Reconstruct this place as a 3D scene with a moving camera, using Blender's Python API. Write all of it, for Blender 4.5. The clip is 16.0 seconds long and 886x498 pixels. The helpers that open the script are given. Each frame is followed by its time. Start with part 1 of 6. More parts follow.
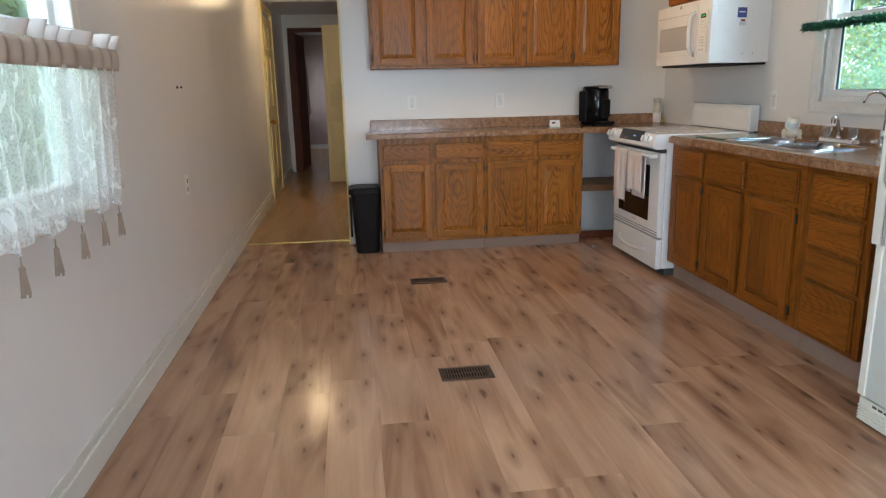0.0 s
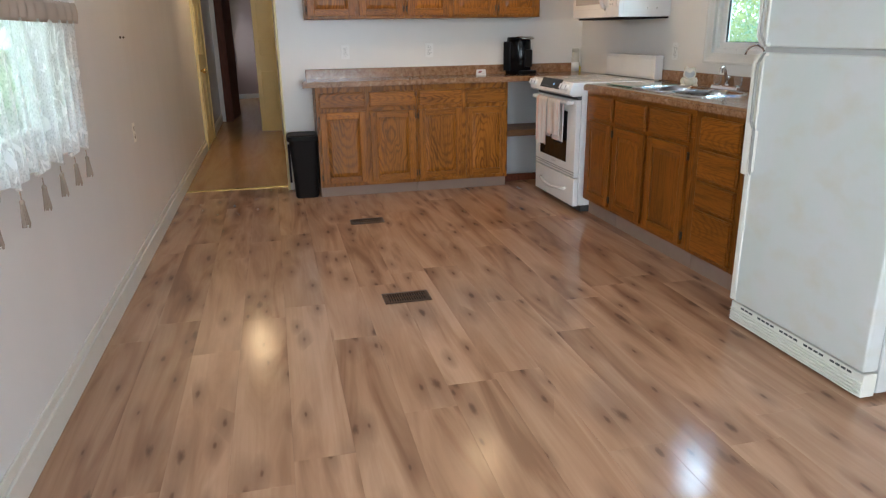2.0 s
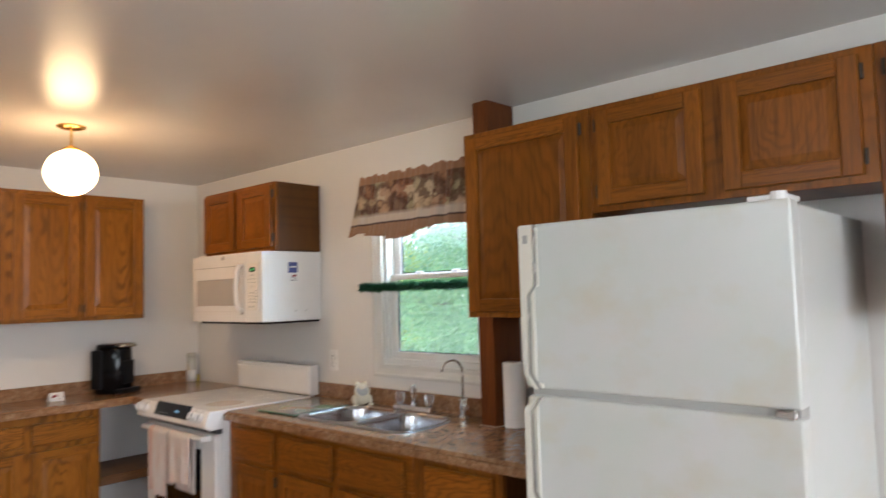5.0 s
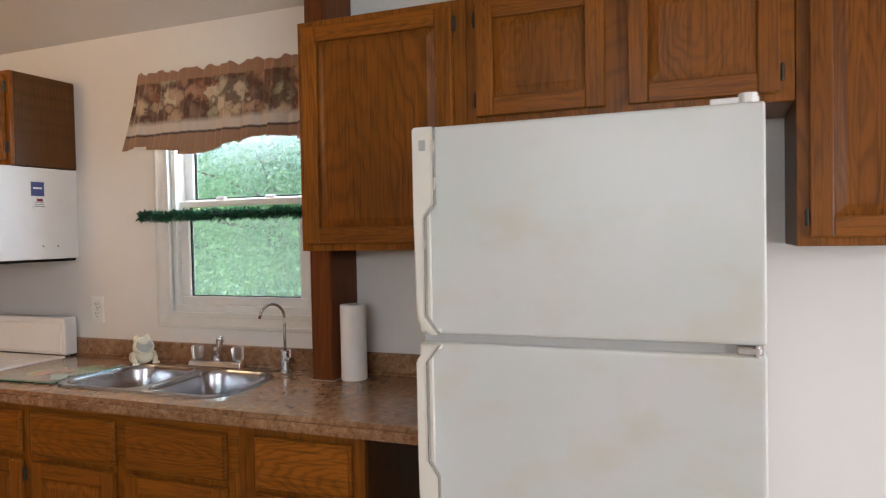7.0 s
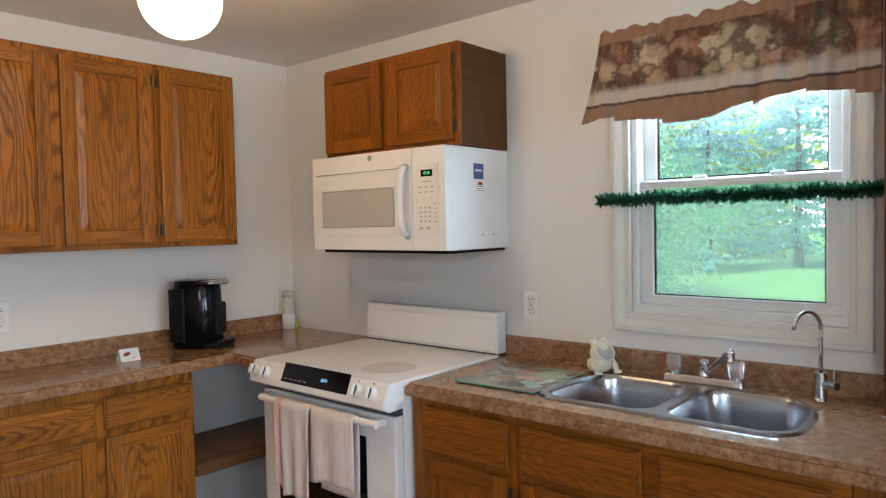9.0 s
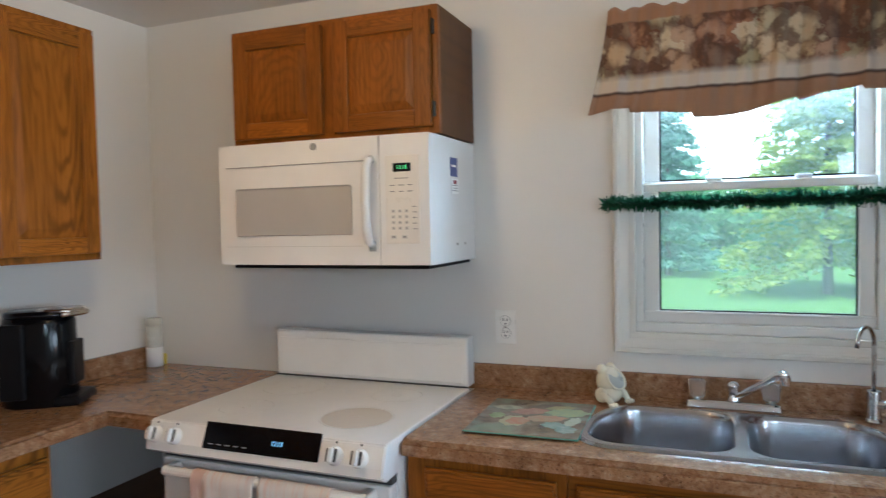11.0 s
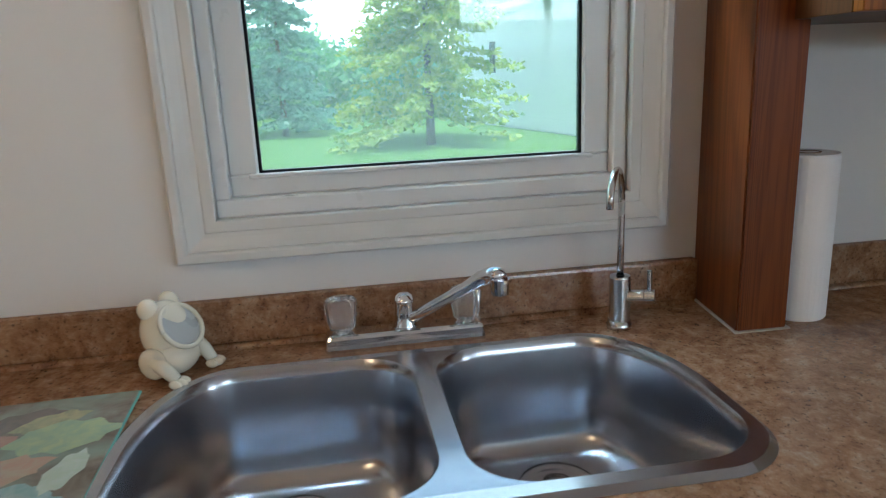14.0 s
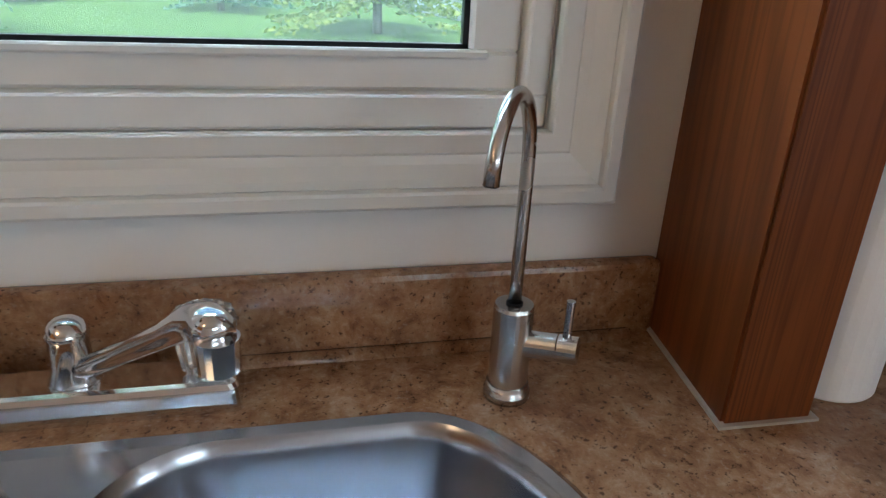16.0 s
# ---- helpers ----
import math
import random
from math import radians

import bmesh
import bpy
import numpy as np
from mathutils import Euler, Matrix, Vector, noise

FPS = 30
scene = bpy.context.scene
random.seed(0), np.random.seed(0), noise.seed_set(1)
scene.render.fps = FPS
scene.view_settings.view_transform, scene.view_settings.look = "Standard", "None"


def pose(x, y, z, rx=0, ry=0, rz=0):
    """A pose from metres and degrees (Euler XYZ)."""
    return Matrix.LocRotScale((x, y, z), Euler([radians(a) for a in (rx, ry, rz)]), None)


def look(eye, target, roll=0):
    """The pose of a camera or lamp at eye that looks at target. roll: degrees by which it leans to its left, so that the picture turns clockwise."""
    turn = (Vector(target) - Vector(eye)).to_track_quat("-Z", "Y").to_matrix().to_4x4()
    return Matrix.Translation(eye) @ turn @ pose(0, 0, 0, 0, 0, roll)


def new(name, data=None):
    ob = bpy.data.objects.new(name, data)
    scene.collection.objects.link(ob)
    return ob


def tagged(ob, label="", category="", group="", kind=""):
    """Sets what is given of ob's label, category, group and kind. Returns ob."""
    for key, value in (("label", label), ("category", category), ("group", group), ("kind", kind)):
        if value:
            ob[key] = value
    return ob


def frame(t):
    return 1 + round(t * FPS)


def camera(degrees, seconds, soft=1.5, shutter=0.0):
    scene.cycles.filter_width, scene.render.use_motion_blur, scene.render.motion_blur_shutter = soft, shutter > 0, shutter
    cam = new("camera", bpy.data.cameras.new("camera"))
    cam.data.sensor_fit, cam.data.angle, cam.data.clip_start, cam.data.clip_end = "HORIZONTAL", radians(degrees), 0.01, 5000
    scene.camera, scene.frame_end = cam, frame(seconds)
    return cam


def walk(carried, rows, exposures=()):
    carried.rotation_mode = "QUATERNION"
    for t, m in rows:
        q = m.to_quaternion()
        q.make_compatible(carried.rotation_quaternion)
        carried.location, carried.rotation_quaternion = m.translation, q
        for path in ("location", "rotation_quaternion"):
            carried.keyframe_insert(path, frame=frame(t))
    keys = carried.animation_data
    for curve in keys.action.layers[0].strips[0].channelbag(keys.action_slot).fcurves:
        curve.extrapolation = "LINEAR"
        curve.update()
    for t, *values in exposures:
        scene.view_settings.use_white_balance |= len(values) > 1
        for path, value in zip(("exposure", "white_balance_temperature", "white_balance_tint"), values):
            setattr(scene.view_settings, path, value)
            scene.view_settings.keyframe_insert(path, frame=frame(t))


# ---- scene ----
cam = camera(65.8, 16.0, soft=1.2, shutter=0.2)
PATH = [
    (0, (0.642, 1.333, 1.242), (0.893, 3.262, 0.777), -1.2),
    (0.5, (0.543, 1.223, 1.251), (0.873, 3.119, 0.708), -1.3),
    (1, (0.551, 1.095, 1.246), (0.94, 2.959, 0.635), -1.1),
    (1.5, (0.542, 0.981, 1.24), (0.951, 2.83, 0.595), -0.9),
    (2, (0.539, 0.968, 1.266), (0.98, 2.822, 0.66), -0.9),
    (2.5, (0.524, 1.106, 1.327), (1.066, 2.974, 0.861), -0.9),
    (3, (0.523, 1.271, 1.376), (1.167, 3.144, 1.097), -1.1),
    (3.5, (0.57, 1.497, 1.401), (1.317, 3.347, 1.261), -0.9),
    (4, (0.632, 1.747, 1.424), (1.515, 3.541, 1.379), -1.0),
    (4.5, (0.631, 2.03, 1.43), (1.778, 3.669, 1.46), -1.4),
    (4.8, (0.71, 2.165, 1.454), (2.036, 3.661, 1.527), -1.7),
    (5, (0.781, 2.254, 1.47), (2.261, 3.593, 1.598), -1.6),
    (5.2, (0.839, 2.322, 1.482), (2.452, 3.487, 1.677), -1.0),
    (7.3, (0.983, 2.937, 1.415), (2.847, 3.659, 1.355), -1.1),
    (7.5, (0.981, 3.046, 1.412), (2.799, 3.873, 1.32), -1.3),
    (8, (0.944, 3.309, 1.409), (2.641, 4.36, 1.28), -1.6),
    (8.5, (0.923, 3.592, 1.421), (2.486, 4.834, 1.309), -1.5),
    (8.6, (0.913, 3.66, 1.438), (2.461, 4.922, 1.342), -1.5),
    (8.7, (0.938, 3.703, 1.436), (2.456, 5.003, 1.363), -1.2),
    (10.8, (1.005, 4.576, 1.461), (2.774, 5.509, 1.425), -1.1),
    (10.9, (1.011, 4.6, 1.46), (2.821, 5.45, 1.405), -1.2),
    (11, (1.036, 4.647, 1.463), (2.889, 5.395, 1.386), -1.2),
    (11.5, (1.126, 4.681, 1.442), (3.078, 5.091, 1.295), -1.3),
    (12, (1.359, 4.739, 1.408), (3.344, 4.888, 1.214), -1.5),
    (12.5, (1.551, 4.759, 1.374), (3.529, 4.766, 1.077), -1.9),
    (13, (1.76, 4.812, 1.35), (3.719, 4.676, 0.972), -2.1),
    (13.5, (1.922, 4.794, 1.325), (3.858, 4.552, 0.888), -2.4),
    (14, (2.136, 4.697, 1.318), (4.052, 4.411, 0.82), -2.6),
    (14.5, (2.328, 4.657, 1.297), (4.208, 4.328, 0.699), -2.4),
    (15, (2.486, 4.633, 1.29), (4.332, 4.258, 0.618), -0.8),
    (15.5, (2.573, 4.494, 1.27), (4.407, 4.171, 0.542), 0.4),
    (16, (2.653, 4.443, 1.248), (4.444, 4.013, 0.469), 2.8),
]
walk(cam, [(t, look(eye, target, roll)) for t, eye, target, roll in PATH],
     [(0, 1.35, 5800, 7), (2, 1.42, 5900, 8), (3, 1.35, 6200, 11), (5, 1.3, 6400, 14), (7.5, 1.28, 6600, 18), (8.5, 1.42, 6050, 10), (11, 1.3, 5400, 6), (13, 1.22, 5450, 7), (14.5, 1.07, 5600, 7), (16, 1.18, 5850, 11)])

# ---- world and light ----
world = bpy.data.worlds.new("world")
scene.world = world
world.use_nodes = True
wn = world.node_tree.nodes
sky = wn.new("ShaderNodeTexSky")
sky.sky_type, sky.sun_disc = "NISHITA", False
sky.sun_elevation, sky.sun_rotation = radians(63), radians(270)
sky.air_density, sky.dust_density = 1.0, 1.5
wn["Background"].inputs["Strength"].default_value = 0.15
world.node_tree.links.new(sky.outputs[0], wn["Background"].inputs[0])


def lamp(name, kind, m, energy, color=(1, 1, 1), size=None):
    data = bpy.data.lights.new(name, kind)
    data.energy, data.color = energy, color
    if kind == "AREA":
        data.shape, data.size, data.size_y = "RECTANGLE", size[0], size[1]
    elif kind == "SUN":
        data.angle = size
    else:
        data.shadow_soft_size = size
    ob = new(name, data)
    ob.matrix_world = m
    return ob


lamp("sun", "SUN", look((0, 0, 20), (10, 0.5, 0)), 3.8, (1, 0.96, 0.9), radians(6))
# daylight in the openings; the kitchen one sits high up behind the valance
lamp("window_daylight_kitchen", "AREA", look((3.345, 4.55, 1.9), (2.4, 4.5, 0.9)), 6.5, (0.7, 0.85, 1.0), (0.58, 0.17))
lamp("window_daylight_dining", "AREA", look((-0.345, 3.2, 1.78), (2.5, 3.2, 0.6)), 7, (0.9, 0.95, 1.0), (1.25, 0.3))
# rear and living-room fill: both windows are unseen and added to brighten the room
lamp("fill_daylight_rear", "AREA", look((1.5, -2.3, 1.37), (0.5, 3, 0.9)), 44, (0.84, 0.92, 1.0), (1.7, 1.05))
lamp("fill_daylight_living", "AREA", look((-0.34, -0.35, 1.37), (3.0, 2.2, 1.0)), 22, (0.8, 0.91, 1.0), (1.4, 1.05))
lamp("window_daylight_bedroom", "AREA", look((-0.36, 15.3, 1.35), (2, 14.6, 1.0)), 5, (0.85, 0.9, 1.0), (0.7, 0.9))
lamp("globe_bulb", "POINT", pose(1.95, 5.6, 2.07), 3.7, (1, 0.61, 0.27), 0.1)
lamp("hall_bulb", "POINT", pose(0.15, 8.55, 2.12), 1.4, (1, 0.7, 0.36), 0.1)


# ---- materials ----
class Mat:
    """A small builder for node materials."""

    def __init__(self, name, rough=0.5, metal=0.0, spec=0.5, color=(0.8, 0.8, 0.8)):
        self.m = bpy.data.materials.new(name)
        self.m.use_nodes = True
        self.t = self.m.node_tree
        self.b = self.t.nodes["Principled BSDF"]
        self.put("Roughness", rough), self.put("Metallic", metal), self.put("Specular IOR Level", spec)
        self.b.inputs["Base Color"].default_value = (*color, 1)

    def node(self, kind, **inputs):
        n = self.t.nodes.new("ShaderNode" + kind)
        for k, v in inputs.items():
            self.link(v, n.inputs[k.replace("_", " ")])
        return n

    def link(self, v, socket):
        if isinstance(v, bpy.types.NodeSocket):
            self.t.links.new(v, socket)
        else:
            socket.default_value = v

    def put(self, name, v):
        if isinstance(v, tuple) and len(v) == 3:
            v = (*v, 1)
        self.link(v, self.b.inputs[name])

    def coords(self, scale=(1, 1, 1), vary=0.0, rot=(0, 0, 0)):
        v = self.node("TexCoord").outputs["Object"]
        if vary:
            r = self.node("ObjectInfo").outputs["Random"]
            o = self.node("Combine" + "XYZ", X=self.math("MULTIPLY", r, vary), Y=self.math("MULTIPLY", r, -0.7 * vary), Z=self.math("MULTIPLY", r, 1.3 * vary))
            a = self.node("VectorMath")
            self.t.links.new(v, a.inputs[0]), self.t.links.new(o.outputs[0], a.inputs[1])
            v = a.outputs[0]
        mp = self.node("Mapping")
        self.t.links.new(v, mp.inputs[0])
        mp.inputs["Scale"].default_value = scale
        mp.inputs["Rotation"].default_value = rot
        return mp.outputs[0]

    def math(self, op, a, b=0.0, c=None):
        n = self.t.nodes.new("ShaderNodeMath")
        n.operation = op
        self.link(a, n.inputs[0]), self.link(b, n.inputs[1])
        if c is not None:
            self.link(c, n.inputs[2])
        return n.outputs[0]

    def noise(self, v, scale, detail=4.0, rough=0.55, distort=0.0):
        return self.node("TexNoise", Vector=v, Scale=scale, Detail=detail, Roughness=rough, Distortion=distort).outputs["Fac"]

    def voronoi(self, v, scale, out="Distance", flat=False):
        n = self.node("TexVoronoi", Vector=v, Scale=scale)
        n.voronoi_dimensions = "2D" if flat else "3D"
        return n.outputs[out]

    def rings(self, v, scale, distort, detail_scale=1.0):
        n = self.node("TexWave", Vector=v, Scale=scale, Distortion=distort, Detail=3.0)
        n.inputs["Detail Scale"].default_value = detail_scale
        n.wave_type, n.rings_direction = "RINGS", "SPHERICAL"
        return n.outputs["Fac"]

    def ramp(self, fac, stops):
        n = self.node("ValToRGB", Fac=fac)
        e = n.color_ramp.elements
        e.remove(e[1])
        for i, (p, c) in enumerate(stops):
            el = e.new(p) if i else e[0]
            if not i:
                el.position = p
            el.color = (*c, 1) if isinstance(c, tuple) else (c, c, c, 1)
        return n.outputs["Color"]

    def mix(self, fac, a, b, how="MIX"):
        n = self.t.nodes.new("ShaderNodeMix")
        n.data_type, n.blend_type = "RGBA", how
        f = lambda c: (*c, 1) if isinstance(c, tuple) and len(c) == 3 else c
        self.link(fac, n.inputs[0]), self.link(f(a), n.inputs[6]), self.link(f(b), n.inputs[7])
        return n.outputs[2]

    def bump(self, height, strength=0.2, distance=0.002):
        self.put("Normal", self.node("Bump", Height=height, Strength=strength, Distance=distance).outputs[0])


def plain(name, color, rough=0.4, metal=0.0, grain=0.0, scale=60.0, spec=0.5):
    """Paint, plastic or metal with faint uneven colour and gloss."""
    k = Mat(name, rough, metal, spec)
    v = k.coords()
    n = k.noise(v, 6.0, 5.0)
    k.put("Base Color", k.mix(n, tuple(c * 0.9 for c in color), tuple(min(1, c * 1.06) for c in color)))
    k.put("Roughness", k.ramp(k.noise(v, 18.0), [(0.3, max(0.02, rough * 0.85)), (0.7, min(1, rough * 1.2))]))
    if grain:
        k.bump(k.noise(v, scale, 3.0), grain, 0.001)
    return k.m


def oak(name, along, depth, light=(0.38, 0.145, 0.018), dark=(0.1, 0.033, 0.006), rough=0.33, figure=1.0):
    """Honey-stained oak: arched growth rings on each board and open pores along one axis."""
    k = Mat(name, rough, 0, 0.24)
    across = 3 - along - depth
    r = k.node("ObjectInfo").outputs["Random"]
    r2 = k.math("FRACT", k.math("MULTIPLY", r, 37.7))
    gen = k.node("SeparateXYZ", Vector=k.node("TexCoord").outputs["Generated"])
    a = k.math("MULTIPLY", k.math("ADD", k.math("SUBTRACT", gen.outputs[across], 0.5), k.math("MULTIPLY_ADD", r, 0.5, -0.25)), 0.3)
    l = k.math("MULTIPLY", k.math("ADD", k.math("SUBTRACT", gen.outputs[along], 0.5), k.math("MULTIPLY_ADD", r2, 2.4, -1.2)), 0.13)
    v = k.node("CombineXYZ", X=a, Y=l, Z=k.math("MULTIPLY", r2, 0.02)).outputs[0]
    wv = k.node("VectorMath")
    k.t.links.new(v, wv.inputs[0])
    o = k.node("CombineXYZ", X=k.math("MULTIPLY", r, 5.0), Y=k.math("MULTIPLY", r2, 5.0), Z=0.0).outputs[0]
    k.t.links.new(o, wv.inputs[1])
    warp = k.noise(wv.outputs[0], 9.0, 2.0)
    jig = k.node("CombineXYZ", X=k.math("MULTIPLY_ADD", warp, 0.17, -0.085), Y=k.math("MULTIPLY_ADD", k.noise(wv.outputs[0], 30.0, 2.0), 0.02, -0.01), Z=0.0).outputs[0]
    vv = k.node("VectorMath")
    k.t.links.new(v, vv.inputs[0]), k.t.links.new(jig, vv.inputs[1])
    ring = k.rings(vv.outputs[0], 15.0, 1.2, 2.0)
    p = [150.0, 150.0, 150.0]
    p[along] = 5.0
    pore = k.noise(k.coords(tuple(p), 3.0), 1.0, 2.0)
    s = [5.0, 5.0, 5.0]
    s[along] = 0.9
    drift = k.noise(k.coords(tuple(s), 3.0), 1.0, 3.0)
    line = k.ramp(ring, [(0.02, 0.75), (0.3, 0.3), (0.62, 0.0)])
    show = k.ramp(k.noise(wv.outputs[0], 5.0, 1.0), [(0.36, 0.25), (0.6, 1.0)])
    g = k.mix(k.math("MULTIPLY", k.math("MULTIPLY", line, show), figure), light, dark)
    g = k.mix(k.ramp(pore, [(0.36, 0.5), (0.52, 0.0)]), g, dark)
    g = k.mix(1.0, g, k.ramp(drift, [(0.25, (0.7, 0.68, 0.66)), (0.75, (1.14, 1.1, 1.06))]), "MULTIPLY")
    g = k.mix(1.0, g, k.ramp(r, [(0.0, (0.86, 0.86, 0.9)), (1.0, (1.08, 1.08, 1.05))]), "MULTIPLY")
    k.put("Base Color", g)
    k.bump(pore, 0.1, 0.0005)
    return k.m


OAK_V = oak("oak_upright_grain", 2, 1)
# OAK_VR and OAK_Y: the same oak darkened, window-wall dimness put into the colour
OAK_VR = oak("oak_upright_grain_window_side_dimmed", 2, 0, (0.27, 0.09, 0.0095), (0.07, 0.021, 0.0035), figure=0.5)
OAK_X = oak("oak_grain_along_wall", 0, 1)
OAK_Y = oak("oak_grain_along_counter_dimmed", 1, 0, (0.27, 0.09, 0.0095), (0.07, 0.021, 0.0035), figure=0.55)
# cabinet sides: dark oak, lowered further against spill from the window lamp
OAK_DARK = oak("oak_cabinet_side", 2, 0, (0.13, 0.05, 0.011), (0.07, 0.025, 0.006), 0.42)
POST = oak("red_brown_post_wood", 2, 0, (0.18, 0.052, 0.012), (0.08, 0.02, 0.005), 0.36, 0.7)


def laminate_floor(name, light, mid, dark, rough, knots=True):
    k = Mat(name, rough)
    v = k.coords((7.0, 0.8, 1.0), 7.0)
    fig = k.noise(v, 1.0, 4.0, 0.55, 1.1)
    fine = k.noise(k.coords((90.0, 2.2, 1.0), 7.0), 1.0, 3.0)
    c = k.ramp(fig, [(0.3, dark), (0.46, mid), (0.64, light)])
    r = k.node("ObjectInfo").outputs["Random"]
    c = k.mix(1.0, c, k.ramp(r, [(0.0, (0.88, 0.87, 0.86)), (0.5, (0.99, 0.98, 0.97)), (1.0, (1.08, 1.09, 1.1))]), "MULTIPLY")
    c = k.mix(k.ramp(fine, [(0.3, 0.16), (0.6, 0.0)]), c, dark)
    if knots:
        # scattered knots, each in a smudge drawn out along the plank
        for size, keep, dens in ((1.0, 0.4, 0.6), (2.1, 0.55, 0.5)):
            cell = k.node("TexVoronoi", Vector=k.coords((3.1 * size, 0.95 * size, 0.0), 7.0 + size), Scale=1.6)
            cell.voronoi_dimensions = "2D"
            big = k.node("SeparateColor", Color=cell.outputs["Color"]).outputs[0]
            chosen = k.ramp(big, [(keep, 0.0), (keep + 0.02, 1.0)])
            rag = k.math("MULTIPLY", k.noise(k.coords((38.0, 11.0, 1.0), 7.0), 1.0, 4.0), 0.2)
            d = k.math("ADD", k.math("MULTIPLY", cell.outputs["Distance"], k.math("MULTIPLY_ADD", big, -1.1, 2.1)), rag)
            halo = k.math("MULTIPLY", k.ramp(d, [(0.12, 0.7), (0.28, 0.46), (0.62, 0.0)]), chosen)
            c = k.mix(halo, c, (0.215, 0.115, 0.07))
            core = k.math("MULTIPLY", k.ramp(d, [(0.125, dens), (0.165, 0.35), (0.2, 0.0)]), chosen)
            c = k.mix(core, c, (0.075, 0.04, 0.027))
    k.put("Base Color", c)
    k.put("Roughness", k.ramp(fig, [(0.3, rough * 1.1), (0.7, rough * 0.92)]))
    k.bump(fine, 0.012, 0.0003)
    return k.m


FLOOR = laminate_floor("floor_laminate", (0.52, 0.318, 0.2), (0.42, 0.24, 0.143), (0.27, 0.145, 0.085), 0.17)
HALL_FLOOR = laminate_floor("hall_vinyl", (0.5, 0.31, 0.14), (0.45, 0.27, 0.115), (0.38, 0.22, 0.09), 0.24, False)


def wall_paint(name, color, rough, upright=True):
    k = Mat(name, rough, 0, 0.4)
    v = k.coords((1, 1, 0.25 if upright else 1))
    n = k.noise(v, 2.2, 5.0)
    fine = k.noise(k.coords((1, 1, 0.3 if upright else 1)), 90.0, 3.0)
    k.put("Base Color", k.mix(n, tuple(c * 0.93 for c in color), tuple(min(1, c * 1.03) for c in color)))
    k.put("Roughness", k.ramp(k.noise(v, 7.0), [(0.3, rough * 0.95), (0.7, rough * 1.05)]))
    k.bump(fine, 0.03, 0.0006)
    return k.m


WALL = wall_paint("wall_paint", (0.78, 0.755, 0.715), 0.3)
WALL_GLOSS = wall_paint("glossy_wall_panel", (0.8, 0.79, 0.795), 0.22)
CEILING = wall_paint("ceiling_paint", (0.74, 0.71, 0.68), 0.26, False)
BROWN_WALL = wall_paint("bedroom_wall", (0.4, 0.29, 0.25), 0.6)
TRIM = plain("white_trim_paint", (0.69, 0.67, 0.62), 0.35, 0, 0.04)
CREAM = plain("cream_door_paint", (0.72, 0.62, 0.31), 0.35, 0, 0.15)
VINYL = plain("white_window_vinyl", (0.73, 0.725, 0.7), 0.3)
ENAMEL = plain("white_enamel", (0.83, 0.82, 0.8), 0.16)
ENAMEL_OLD = Mat("fridge_enamel", 0.3)
_k = ENAMEL_OLD
_v = _k.coords((1, 1, 1))
_st = _k.ramp(_k.noise(_k.coords((1, 2.2, 3.5)), 2.3, 5.0), [(0.5, 0.0), (0.74, 0.5)])
_cl = _k.mix(_k.ramp(_k.noise(_v, 5.0, 3.0), [(0.35, 0.0), (0.68, 1.0)]), (0.57, 0.6, 0.565), (0.6, 0.605, 0.59))
_k.put("Base Color", _k.mix(_st, _cl, (0.55, 0.5, 0.37)))
_k.bump(_k.noise(_v, 420.0, 2.0), 0.22, 0.0006)
ENAMEL_OLD = _k.m
FRIDGE_TRIM = plain("aged_white_plastic", (0.74, 0.72, 0.64), 0.4)
GASKET = plain("grey_gasket", (0.42, 0.42, 0.4), 0.6)
COOKTOP = plain("white_glass_cooktop", (0.8, 0.79, 0.765), 0.08)
GREY_RING = plain("cooktop_ring_print", (0.66, 0.65, 0.62), 0.1)
BLACK = plain("black_gloss_plastic", (0.004, 0.004, 0.005), 0.12, spec=0.22)
BLACK_MATT = plain("black_matt_plastic", (0.007, 0.007, 0.008), 0.38, 0, 0.1, spec=0.15)
CHARCOAL = plain("charcoal_plastic", (0.011, 0.0085, 0.0075), 0.5, 0, 0.15, spec=0.12)
OVEN_GLASS = plain("dark_oven_glass", (0.005, 0.005, 0.005), 0.06, spec=0.35)
MW_GLASS = plain("grey_printed_glass", (0.47, 0.45, 0.425), 0.14)
KNOB_DARK = plain("dark_grey_inlay", (0.05, 0.05, 0.055), 0.4)
BURNER_STAIN = plain("tan_burner_stain", (0.66, 0.6, 0.52), 0.12)
GREY_PRINT = plain("grey_print", (0.3, 0.3, 0.3), 0.5)
# dark fill for slots, grooves and gaps, their shade put into the colour
SHADOW_GAP = plain("shadow_gap_fill", (0.06, 0.06, 0.06), 0.7)
CHROME = plain("chrome", (0.78, 0.78, 0.79), 0.09, 1.0)
NICKEL = plain("brushed_nickel", (0.6, 0.58, 0.55), 0.25, 1.0)
BRONZE = plain("dark_bronze", (0.055, 0.042, 0.03), 0.45, 0.6)
BRASS = plain("brass", (0.75, 0.5, 0.16), 0.2, 1.0)
TOE = plain("grey_vinyl_base", (0.3, 0.205, 0.155), 0.6, spec=0.3)
VENT_BROWN = plain("brown_register_metal", (0.1, 0.062, 0.042), 0.4, 0.4)
VENT_DARK = plain("duct_dark", (0.012, 0.01, 0.01), 0.8)
OUTLET = plain("outlet_plastic", (0.84, 0.83, 0.8), 0.3)
SKY_GLOW = Mat("bright_overcast_sky", 1.0, 0, 0)
SKY_GLOW.put("Emission Color", (0.93, 0.97, 1.0)), SKY_GLOW.put("Emission Strength", 1.0)
SKY_GLOW = SKY_GLOW.m
PAPER = plain("paper_towel", (0.86, 0.85, 0.83), 0.9, 0, 0.5, 160)
